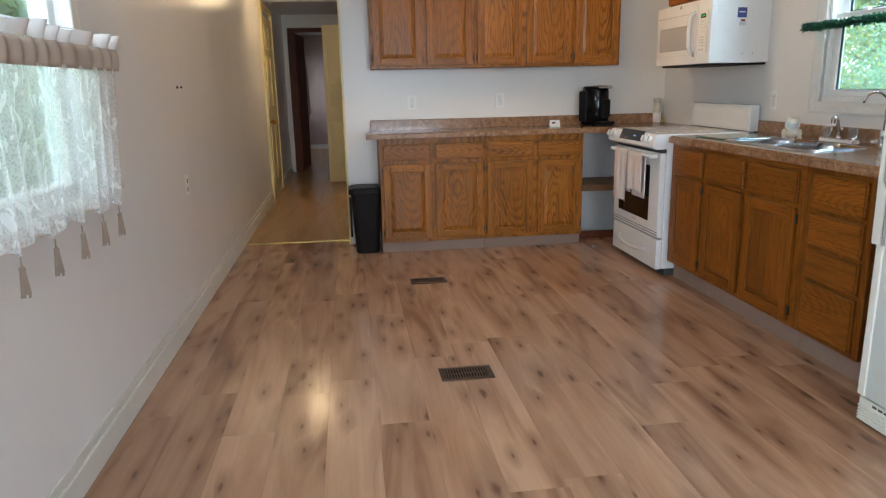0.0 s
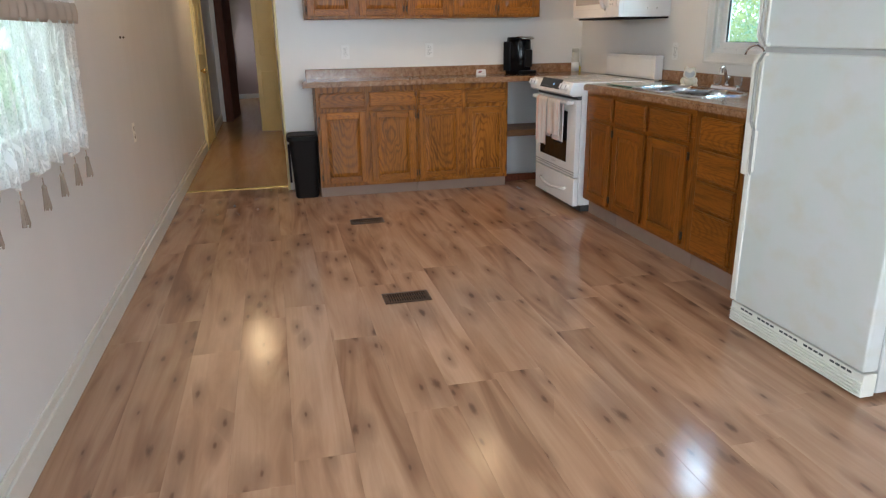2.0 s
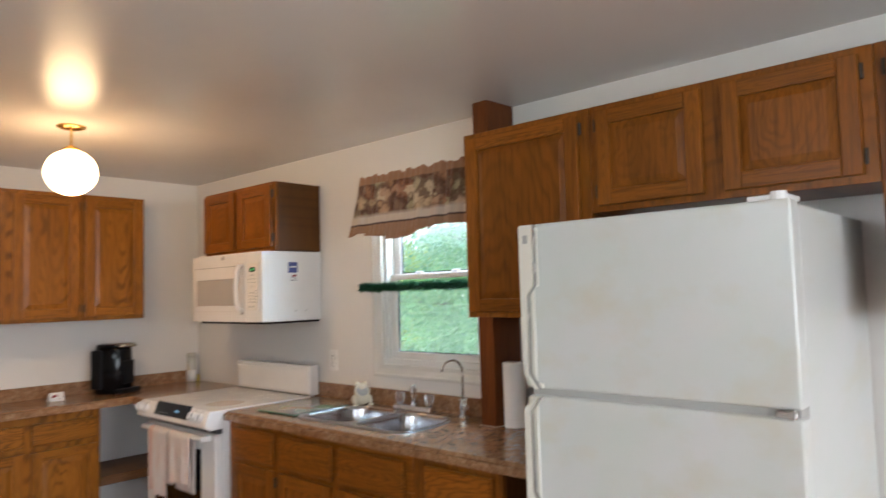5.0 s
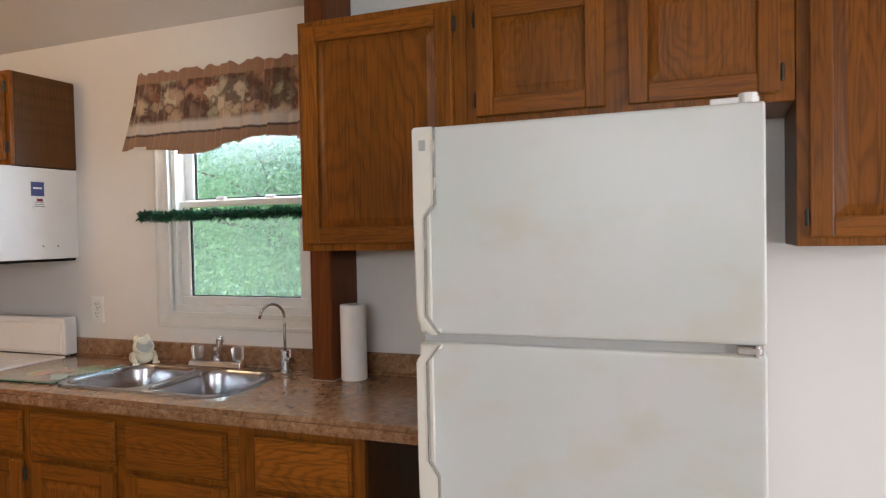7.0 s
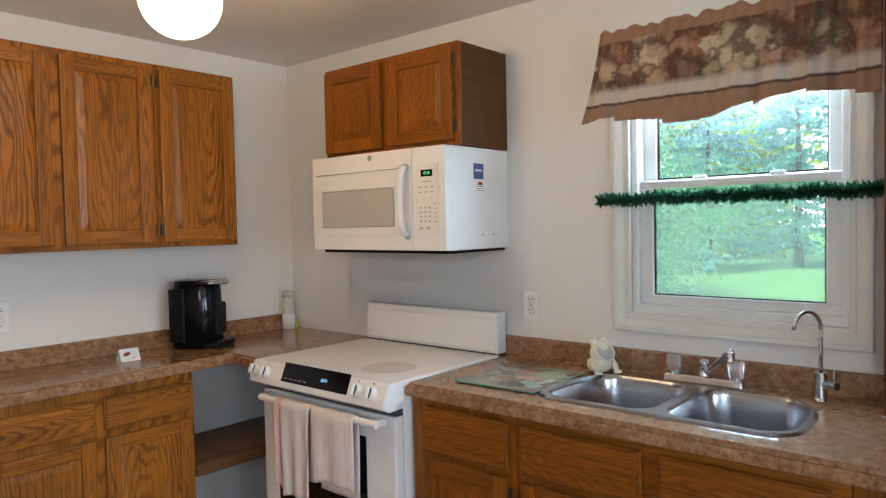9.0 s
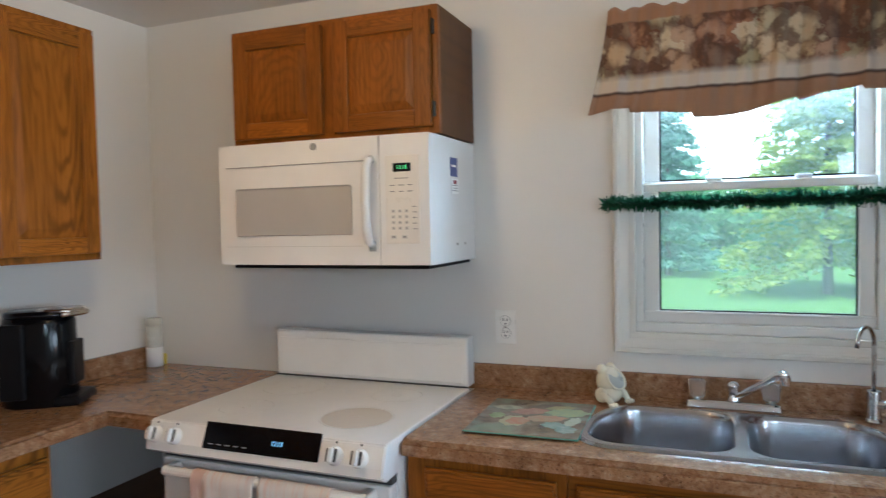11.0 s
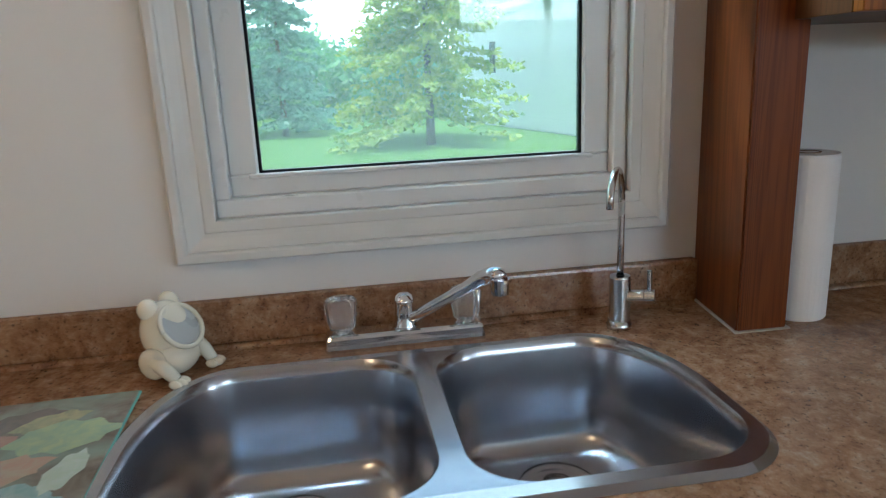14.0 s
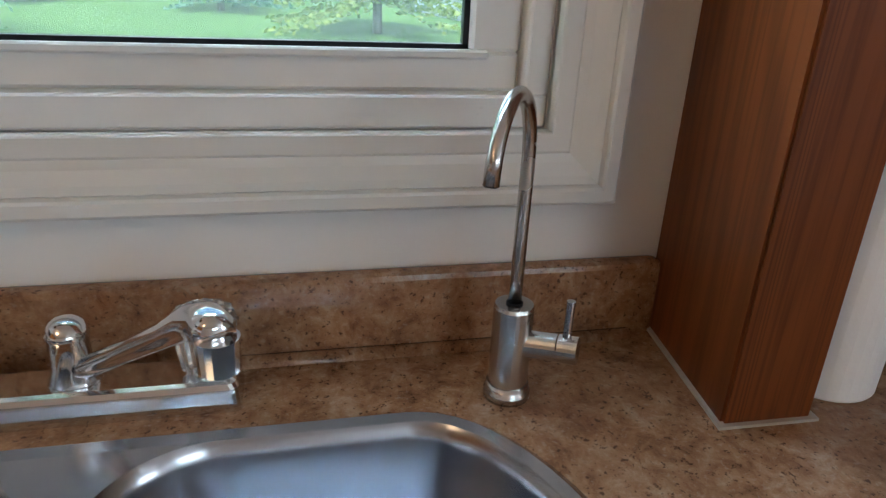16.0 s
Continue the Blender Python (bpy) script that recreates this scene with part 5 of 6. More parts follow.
def fridge():
    s = thing("refrigerator", (2.83, 3.065, 0), "aged white top-freezer refrigerator with moulded edge handles", "refrigerator")
    y0, y1, xf = 2.7, 3.43, 2.44
    body = part("body", box((2.515, y0 + 0.004, 0.02), (3.19, y1 - 0.004, 1.656), 0.006, 2), ENAMEL_OLD, s)
    m = facing((xf, 0, 0), "right")
    for nm, z0, z1 in (("freezer_door", 1.188, 1.663), ("fridge_door", 0.112, 1.168)):
        d = part(nm, box((xf, y0, z0), (2.503, y1, z1), 0.009, 3), ENAMEL_OLD, s)
        part("gasket", box((2.503, y0 + 0.01, z0 + 0.01), (2.5155, y1 - 0.01, z1 - 0.01)), GASKET, d, "grey door gasket")
        # pale trim along the handle side
        part("edge_trim", box((xf - 0.007, y1 - 0.03, z0 + 0.004), (xf + 0.012, y1 + 0.001, z1 - 0.004), 0.004, 2), FRIDGE_TRIM, d)
        # a flat plate, cut away to a narrow grip, with a bright strip on its inner edge
        if nm == "freezer_door":
            inner = [(0.05, z1 - 0.004), (0.05, 1.486), (0.026, 1.456), (0.024, 1.232), (0.056, 1.19)]
            outer = [(0.034, 1.19), (0.004, 1.226), (0.0, 1.456), (0.0, z1 - 0.004)]
            feet = ((1.48, z1 - 0.01, 0.003, 0.046), (1.19, 1.203, 0.034, 0.053))
        else:
            inner = [(0.056, z1 - 0.001), (0.024, 1.126), (0.025, 0.9), (0.048, 0.866), (0.05, 0.68)]
            outer = [(0.004, 0.68), (0.0, 0.9), (0.0, 1.13), (0.034, z1 - 0.001)]
            feet = ((0.69, 0.86, 0.006, 0.045), (1.155, 1.166, 0.036, 0.053))
        hb = bmesh.new()
        rows = [[hb.verts.new((xf - w, y1 - y, z)) for y, z in inner + outer] for w in (0.034, 0.019)]
        for k in range(len(rows[0])):
            hb.faces.new((rows[0][k], rows[0][k - 1], rows[1][k - 1], rows[1][k]))
        hb.faces.new(rows[0]), hb.faces.new(rows[1][::-1])
        bmesh.ops.recalc_face_normals(hb, faces=hb.faces)
        bmesh.ops.bevel(hb, geom=list(hb.edges), offset=0.004, segments=2, affect="EDGES")
        for za, zb, ya, yb in feet:
            box((xf - 0.022, y1 - yb, za), (xf + 0.001, y1 - ya, zb), 0.002, bm=hb)
        h = part("handle", hb, FRIDGE_TRIM, d, "moulded aged-white handle")
        sb = bmesh.new()
        rows = [[sb.verts.new((xf - w, y1 - y - o, z)) for w, o in ((0.033, 0.0005), (0.033, 0.003), (0.02, 0.003), (0.02, 0.0005))] for y, z in inner]
        for p, q in zip(rows, rows[1:]):
            for k in range(4):
                sb.faces.new((p[k], p[k - 1], q[k - 1], q[k]))
        sb.faces.new(rows[0]), sb.faces.new(rows[-1][::-1])
        bmesh.ops.recalc_face_normals(sb, faces=sb.faces)
        part("edge_strip", sb, NICKEL, h, "bright metal edge strip")
        if nm == "freezer_door":
            part("badge", box((xf - 0.0355, y1 - 0.034, z1 - 0.058), (xf - 0.0335, y1 - 0.018, z1 - 0.034), 0.0005), GASKET, d)
    part("door_gap", box((2.455, y0 + 0.006, 1.166), (2.515, y1 - 0.006, 1.19)), GASKET, s)
    hg = box((2.43, y0 + 0.01, 1.1695), (2.5, y0 + 0.055, 1.186), 0.003)
    cyl((2.437, y0 + 0.018, 1.167), (2.437, y0 + 0.018, 1.189), 0.007, n=12, bm=hg)
    part("middle_hinge", hg, NICKEL, s, "steel middle hinge")
    tb = box((2.455, y0 + 0.01, 1.663), (2.56, y0 + 0.1, 1.676), 0.004, 2)
    cyl((2.462, y0 + 0.03, 1.663), (2.462, y0 + 0.03, 1.682), 0.018, n=16, bm=tb)
    part("hinge_cover", tb, ENAMEL, s, "white hinge cover")
    gr = part("kick_grille", box((2.452, y0 + 0.004, 0.012), (2.51, y1 + 0.008, 0.1), 0.004, 2), FRIDGE_TRIM, s, "cream slatted kick grille")
    for k in range(5):
        part("slat", box((2.443, y0 + 0.008, 0.016 + 0.0125 * k), (2.4525, y1 + 0.004, 0.0225 + 0.0125 * k), 0.002), FRIDGE_TRIM, gr)
    for k in range(24):
        if k % 5:
            part("vent_slot", box((2.4505, y0 + 0.03 + 0.027 * k, 0.083), (2.4525, y0 + 0.05 + 0.027 * k, 0.091)), SHADOW_GAP, gr)


fridge()


# ---- ceiling lamps ----
l = thing("pendant_lamp", (1.95, 5.6, 1.96), "lit white glass globe pendant on a short brass stem", "pendant lamp")
part("canopy", lathe([(0.062, ZC - 0.001), (0.06, ZC - 0.008), (0.04, ZC - 0.016), (0.01, ZC - 0.018)], (1.95, 5.6, 0)), BRASS, l, smooth=True)
part("stem", cyl((1.95, 5.6, 2.17), (1.95, 5.6, ZC - 0.01), 0.006), BRASS, l)
part("fitter", lathe([(0.03, 2.17), (0.032, 2.182), (0.015, 2.192), (0.006, 2.195)], (1.95, 5.6, 0)), BRASS, l, smooth=True)
g = part("globe", ball((1.95, 5.6, 2.068), 0.11, (1, 1, 0.96), seg=36), GLOBE, l, "glowing opal glass globe", True)
g.visible_shadow = False
l = thing("ceiling_light", (0.15, 8.55, 2.18), "lit round flush ceiling light in the hallway", "ceiling light")
part("pan", lathe([(0.14, ZC - 0.001), (0.145, ZC - 0.02), (0.13, ZC - 0.026), (0.02, ZC - 0.027)], (0.15, 8.55, 0)), BRASS, l, smooth=True)
g = part("diffuser", lathe([(0.13, ZC - 0.027), (0.132, ZC - 0.05), (0.12, ZC - 0.08), (0.085, ZC - 0.105), (0.04, ZC - 0.115), (0.005, ZC - 0.117)], (0.15, 8.55, 0)), GLOBE, l, "glowing opal glass bowl", True)
g.visible_shadow = False


# ---- cloths at the windows ----
def valance():
    ya, yb, zt, zb = 5.005, 4.122, 2.078, 1.772
    v = thing("valance", (3.13, 4.56, zb), "gathered fruit-print cloth valance over the kitchen window", "valance")
    def f(s, t):
        flare = 0.055 * (1 - t) ** 1.3
        y = (ya - 0.055) + (yb - ya + 0.055) * s + flare * (1 - s)
        g = 0.012 * math.sin(s * 34 + 2.6 * math.sin(s * 9) + 1.2 * t) * (0.45 + 0.55 * (1 - t)) + 0.004 * math.sin(s * 131)
        top = (0.006 * math.sin(s * 47 + 1.5 * math.sin(s * 13)) + 0.004 * math.sin(s * 91)) * (t ** 8)
        saw = (s * 5.3 + 0.35 * math.sin(s * 7)) % 1.0
        g += 0.014 * (saw - 0.5) * (1 - t) ** 0.6
        hang = 0.014 * (saw - 0.5) * (1 - t) + 0.02 * math.sin(s * 9.0 + 1.0) * (1 - t) ** 2 - 0.012 * (1 - t) * (1 - s)
        return (3.125 + g - 0.03 * (1 - t), y, zb + hang + (zt - zb) * t + top)
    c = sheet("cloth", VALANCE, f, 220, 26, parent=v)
    c.modifiers.new("thickness", "SOLIDIFY").thickness = 0.002
    part("rod", cyl((3.14, 4.122, 2.045), (3.14, 4.96, 2.045), 0.008, n=12), TRIM, v, "white curtain rod")
    part("bracket", box((3.14, 4.945, 2.035), (XR, 4.958, 2.055), 0.002), TRIM, v)


valance()


def lace_curtain():
    c = thing("curtain", (-0.19, 3.2, 0.85), "white lace cafe curtain with a ruffled taupe heading and tassels", "curtain")
    ya, yb = 4.035, 2.36
    def gather(s, t):
        return 0.016 * math.sin(s * 95 + 3 * math.sin(s * 11)) * (0.4 + 0.6 * (1 - t))
    def hem(s):
        return 0.032 * abs(math.sin((s - 0.01) / 0.132 * math.pi))
    def f(s, t):
        y = ya + (yb - ya) * s
        return (-0.195 + gather(s, t), y - 0.13 * (1 - t) * (1 - s) ** 4, 0.845 + hem(s) * (1 - t) ** 3 + (1.325 - 0.845) * t)
    sheet("lace_panel", LACE, f, 320, 22, parent=c)
    sheet("side_flap", LACE, lambda s, t: (-0.226 + 0.006 * math.sin(s * 9), 4.03 - 0.16 * s + 0.045 * (1 - t) * (1 - s), 0.885 + 0.012 * s + 0.44 * t), 20, 14, parent=c)
    h = sheet("heading", BAND, lambda s, t: (-0.188 + 0.007 * math.sin(s * 110 + 2 * math.sin(s * 15)) + 0.006 * math.sin(t * math.pi), ya + 0.02 + (yb - ya - 0.02) * s, 1.315 + 0.075 * t), 320, 5, parent=c, label="gathered taupe heading band")
    h.modifiers.new("thickness", "SOLIDIFY").thickness = 0.002
    r = sheet("ruffle", RUFFLE, lambda s, t: (-0.19 + (0.008 + 0.02 * t) * math.sin(s * 84 + 2.5 * math.sin(s * 19)), ya + 0.02 + (yb - ya - 0.02) * s, 1.39 + (0.042 + 0.005 * math.sin(s * 37) + 0.004 * math.sin(s * 84 + 1.0)) * t), 320, 5, parent=c)
    part("rod", cyl((-0.2, yb, 1.355), (-0.2, ya + 0.02, 1.355), 0.007, n=10), TRIM, c)
    for k in range(8):
        s = 0.01 + 0.132 * k
        y = ya + (yb - ya) * s - 0.13 * (1 - s) ** 4
        tb = cyl((-0.195, y, 0.845), (-0.195, y, 0.815), 0.002, n=6)
        ball((-0.195, y, 0.812), 0.008, (1, 1, 1.2), bm=tb, seg=10)
        for q in range(14):
            a = q * math.tau / 14
            cyl((-0.195 + 0.005 * math.cos(a), y + 0.005 * math.sin(a), 0.806), (-0.195 + 0.0105 * math.cos(a), y + 0.0105 * math.sin(a), 0.742 + 0.006 * math.sin(5 * a)), 0.0022, n=5, bm=tb)
        cyl((-0.195, y, 0.806), (-0.195, y, 0.746), 0.006, 0.0085, 8, bm=tb)
        part("tassel", tb, TASSEL, c, "taupe thread tassel")


lace_curtain()


def garland():
    g = thing("garland", (3.15, 4.55, 1.47), "dark green tinsel garland strung across the kitchen window", "garland")
    rnd = random.Random(7)
    pts = [(3.135 + 0.004 * math.sin(k), 4.965 - 0.845 * k / 60, 1.508 + 0.002 * math.sin(k * 0.55) - 0.0015 * math.cos(k * 1.3)) for k in range(61)]
    part("cord", tube(pts, 0.003, 6), GARLAND, g)
    verts, faces = [], []
    for k in range(4600):
        q = rnd.random() * 60
        i = min(59, int(q))
        p = Vector(pts[i]).lerp(Vector(pts[i + 1]), q - i)
        d = Vector((rnd.gauss(0, 1), rnd.gauss(0, 0.5), rnd.gauss(0, 1))).normalized()
        ln = rnd.uniform(0.014, 0.031)
        sd = d.cross(Vector((rnd.gauss(0, 1), rnd.gauss(0, 1), rnd.gauss(0, 1)))).normalized() * 0.0034
        n = len(verts)
        verts += [p - sd, p + sd, p + d * ln + sd * 0.4, p + d * ln - sd * 0.4]
        faces.append((n, n + 1, n + 2, n + 3))
    me = bpy.data.meshes.new("tinsel")
    me.from_pydata([v - g.location for v in verts], [], faces)
    me.materials.append(GARLAND), me.materials.append(SILVER)
    for p in me.polygons:
        p.material_index = 1 if p.index % 14 == 0 else 0
    ob = new("tinsel", me)
    ob.parent = g
    tagged(ob, kind="stuff")


garland()


# ---- things on the worktops ----
def coffee_maker():
    m = pose(2.585, 6.665, 0.91, 0, 0, 30)
    c = thing("coffee_maker", (2.585, 6.665, 0.91), "glossy black single-cup coffee maker with a silver lid handle", "coffee maker")
    sh = lambda x0, x1, y0, y1, z0, z1, r, n=5: turned(box((x0, y0, z0), (x1, y1, z1), r, n), m)
    def pillar(x0, x1, y0, y1, r, lay):
        bm = bmesh.new()
        rows = [[bm.verts.new((x, y, z)) for x, y in rounded(x0 + o, x1 - o, y0 + o, y1 - o, [r - o] * 4, 8)] for z, o in lay]
        for p, q in zip(rows, rows[1:]):
            for a in range(len(p)):
                bm.faces.new((p[a], p[(a + 1) % len(p)], q[(a + 1) % len(p)], q[a]))
        bm.faces.new(rows[0][::-1]), bm.faces.new(rows[-1])
        bmesh.ops.recalc_face_normals(bm, faces=bm.faces)
        return turned(bm, m)
    part("body", pillar(-0.09, 0.09, -0.098, 0.122, 0.085, ((0.001, 0.003), (0.005, 0.0), (0.15, 0.002), (0.262, 0.004), (0.28, 0.009), (0.286, 0.02))), BLACK, c, smooth=True)
    part("brew_front", sh(-0.045, 0.045, -0.106, -0.085, 0.06, 0.2, 0.009), BLACK_MATT, c)
    part("drip_tray", sh(-0.078, 0.078, -0.13, 0.02, 0.001, 0.032, 0.014, 3), BLACK_MATT, c)
    part("lid", pillar(-0.084, 0.084, -0.1, 0.112, 0.08, ((0.28, 0.004), (0.284, 0.0), (0.296, 0.002), (0.301, 0.012))), BLACK, c, smooth=True)
    part("lid_handle", turned(tube([(-0.075 + 0.15 * k / 12, -0.085 - 0.045 * math.sin(math.pi * k / 12), 0.29) for k in range(13)], 0.009, 10), m), NICKEL, c, "silver lid handle", True)
    part("lid_plate", pillar(-0.07, 0.07, -0.122, 0.01, 0.05, ((0.294, 0.003), (0.297, 0.0), (0.303, 0.001), (0.306, 0.008))), NICKEL, c, "silver lid plate", True)
    part("water_tank", sh(-0.1, -0.08, 0.02, 0.095, 0.03, 0.265, 0.009, 3), BLACK_MATT, c)


coffee_maker()
b = thing("salt_bottle", (3.135, 6.752, 0.91), "clear plastic bottle half full of white salt", "bottle")
part("bottle", lathe([(0.03, 0.911), (0.032, 0.915), (0.032, 1.0), (0.03, 1.05), (0.03, 1.075), (0.005, 1.076)], (3.135, 6.752, 0), 20), plain("milky_plastic", (0.62, 0.6, 0.52), 0.25), b, smooth=True)
part("contents", lathe([(0.0325, 0.914), (0.0328, 0.99), (0.005, 0.995)], (3.135, 6.752, 0), 20), STICKER_WHITE, b, "white contents", True)
part("cap", lathe([(0.031, 1.075), (0.031, 1.1), (0.028, 1.105), (0.004, 1.105)], (3.135, 6.752, 0), 20), plain("clear_cap", (0.6, 0.58, 0.5), 0.2), b, smooth=True)
single("yellow_clip", box((3.172, 6.735, 0.911), (3.184, 6.755, 0.955), 0.003), YELLOW, "small yellow plastic clip beside the bottle", "clip")
cx, cy = 2.225, 6.6
cd = thing("card", (cx, cy, 0.91), "small folded white card with a maroon emblem", "card")
bm = bmesh.new()
f = [bm.verts.new((cx + x, cy + y, z)) for x, y, z in ((-0.035, -0.015, 0.911), (0.04, -0.025, 0.911), (0.04, -0.005, 0.96), (-0.035, 0.005, 0.96), (0.04, 0.02, 0.911), (-0.035, 0.03, 0.911))]
bm.faces.new(f[:4]), bm.faces.new((f[3], f[2], f[4], f[5]))
o = part("paper", bm, STICKER_WHITE, cd)
o.modifiers.new("thickness", "SOLIDIFY").thickness = 0.0008
part("emblem", ball((cx - 0.007, cy - 0.0085, 0.938), 0.013, (1.2, 0.12, 0.75), seg=12), MAROON, cd)
part("emblem_text", box((cx + 0.01, cy - 0.017, 0.92), (cx + 0.033, cy - 0.0155, 0.926)), GREY_PRINT, cd)

# cutting board of printed glass
cb = thing("cutting_board", (2.876, 5.13, 0.91), "glass cutting board printed with fruit, lying beside the sink", "cutting board")
part("board", turned(box((-0.168, -0.15, 0.004), (0.168, 0.15, 0.009), 0.002), pose(2.876, 5.13, 0.91, 0, 0, 2)), BOARD, cb)
def fruit(u, v, long, wide, turn, a, b, lift):
    """One painted fruit on the board: u from the stove side to the sink, v from the front to the wall."""
    bm = bmesh.new()
    ring = [bm.verts.new((0.6 * wide * math.cos(q * math.tau / 22) * (1 + 0.16 * math.sin(2.3 * q + 9 * u)), 0.6 * long * math.sin(q * math.tau / 22) * (1 + 0.14 * math.cos(1.7 * q + 5 * v)), 0.0)) for q in range(22)]
    top = bmesh.ops.extrude_face_region(bm, geom=[bm.faces.new(ring)])["geom"]
    bmesh.ops.translate(bm, vec=(0, 0, 0.0002 + lift), verts=[g for g in top if isinstance(g, bmesh.types.BMVert)])
    bmesh.ops.recalc_face_normals(bm, faces=bm.faces)
    turned(bm, pose(2.876, 5.13, 0.919, 0, 0, 2) @ pose(-0.168 + 0.336 * v, 0.15 - 0.3 * u, 0, 0, 0, turn))
    soft = lambda c: tuple(0.62 * p + 0.38 * q for p, q in zip(c, (0.29, 0.3, 0.24)))
    part("painted_fruit", bm, printed("fruit_paint", soft(a), soft(b)), cb)


for i, spec in enumerate(((0.58, 0.83, 0.08, 0.04, 20, (0.06, 0.035, 0.03), (0.12, 0.07, 0.05)), (0.7, 0.8, 0.07, 0.035, 25, (0.36, 0.32, 0.12), (0.2, 0.22, 0.09)),
                           (0.79, 0.67, 0.1, 0.065, 8, (0.34, 0.42, 0.16), (0.22, 0.34, 0.18)), (0.2, 0.72, 0.07, 0.04, 0, (0.34, 0.33, 0.2), (0.2, 0.18, 0.11)),
                           (0.44, 0.64, 0.085, 0.05, 22, (0.3, 0.09, 0.07), (0.36, 0.17, 0.11)), (0.62, 0.46, 0.095, 0.05, 14, (0.4, 0.28, 0.16), (0.42, 0.2, 0.11)),
                           (0.36, 0.34, 0.062, 0.078, 0, (0.42, 0.42, 0.22), (0.36, 0.34, 0.18)), (0.395, 0.34, 0.05, 0.058, 0, (0.46, 0.15, 0.07), (0.44, 0.22, 0.12)),
                           (0.17, 0.46, 0.035, 0.045, 0, (0.14, 0.24, 0.06), (0.28, 0.36, 0.14)), (0.75, 0.29, 0.065, 0.045, -10, (0.16, 0.33, 0.3), (0.3, 0.42, 0.38)),
                           (0.88, 0.42, 0.03, 0.07, -12, (0.42, 0.52, 0.36), (0.5, 0.56, 0.46)), (0.86, 0.2, 0.045, 0.05, 0, (0.16, 0.33, 0.32), (0.4, 0.5, 0.48)))):
    fruit(*spec, 0.00003 * i)
part("glass_edge", turned(box((-0.17, -0.152, 0.0035), (0.17, 0.152, 0.0075), 0.002), pose(2.876, 5.13, 0.91, 0, 0, 2)), BOARD_EDGE, cb, "green glass edge")
for sx in (-0.14, 0.14):
    for sy in (-0.12, 0.12):
        part("foot", cyl((2.876 + sx, 5.13 + sy, 0.91), (2.876 + sx, 5.13 + sy, 0.914), 0.006, n=10), CLEAR, cb)

# frog-shaped scrubber holder
def frog():
    m = pose(3.113, 4.952, 0.911, 0, 0, 38)
    f = thing("scrubber_holder", (3.113, 4.952, 0.911), "cream glazed ceramic frog scrubber holder with an open mouth", "holder")
    bm = ball((0.008, 0, 0.066), 0.034, (1.0, 1.1, 1.3), seg=28)
    ball((0.0, 0, 0.03), 0.036, (0.95, 1.1, 0.82), bm=bm, seg=24)
    for s in (-1, 1):
        ball((0.016, 0.02 * s, 0.102), 0.0145, (1.05, 1, 1.1), bm=bm, seg=16)
        ball((0.002, 0.039 * s, 0.03), 0.019, (1.2, 0.75, 1.2), bm=bm, seg=16)
        tube([(-0.003, 0.041 * s, 0.036), (-0.02, 0.041 * s, 0.024), (-0.036, 0.038 * s, 0.01)], [0.012, 0.0105, 0.008], 12, bm=bm)
        for q in (-1, 0, 1):
            ball((-0.043 + 0.003 * abs(q), (0.038 + 0.009 * q) * s, 0.0068), 0.0075, (1.4, 0.8, 0.85), bm=bm, seg=12)
    part("figure", turned(bm, m), CERAMIC, f, smooth=True)
    tilt = m @ pose(-0.0215, 0, 0.076, 0, 32, 0)
    lip = tube([(0, 0.035 * math.cos(k * math.tau / 40), 0.033 * math.sin(k * math.tau / 40)) for k in range(41)], 0.0036, 8)
    part("lip", turned(lip, tilt), CERAMIC, f, smooth=True)
    # solid grey ellipsoid set in place of the open hollow
    part("mouth", turned(ball((0.004, 0, 0), 0.034, (0.26, 1.0, 0.94), seg=24), tilt), CERAMIC_IN, f, "grey fill in place of the hollow mouth", True)
    f.rotation_euler = (0, 0, radians(22))


frog()

# paper towel roll
pr = thing("paper_towel_roll", (3.1, 3.974, 0.91), "white paper towel roll standing on the worktop", "paper towel roll")
part("roll", lathe([(0.0445, 0.9105), (0.046, 0.913), (0.0465, 1.17), (0.045, 1.174), (0.019, 1.174)], (3.1, 3.974, 0), 32), PAPER, pr, smooth=False)
part("core", lathe([(0.016, 1.172), (0.0195, 1.1752), (0.017, 1.1755), (0.0165, 1.1)], (3.1, 3.974, 0), 20), CARDBOARD, pr, "brown cardboard core", True)


def outlet(m, label):
    o = thing("outlet", m.translation - Vector((0, 0, 0.055)), label, "outlet", "wall outlets")
    pl = part("plate", turned(box((-0.035, -0.056, 0), (0.035, 0.056, 0.005), 0.003, 2), m), OUTLET, o)
    for v in (-0.02, 0.02):
        part("surround", turned(cyl((0, v, 0.003), (0, v, 0.0056), 0.0182, n=24), m), GREY_PRINT, o)
        r = part("receptacle", turned(cyl((0, v, 0.003), (0, v, 0.0075), 0.0168, n=24), m), OUTLET, o)
        for u, h in ((-0.0065, 0.009), (0.0065, 0.007)):
            part("slot", turned(box((u - 0.0017, v - h / 2 + 0.004, 0.0074), (u + 0.0017, v + h / 2 + 0.004, 0.008)), m), SHADOW_GAP, r)
        part("slot", turned(cyl((0, v - 0.009, 0.0074), (0, v - 0.009, 0.008), 0.0031, n=10), m), SHADOW_GAP, r)
    part("screw", turned(cyl((0, 0, 0.004), (0, 0, 0.006), 0.003, n=10), m), NICKEL, o)


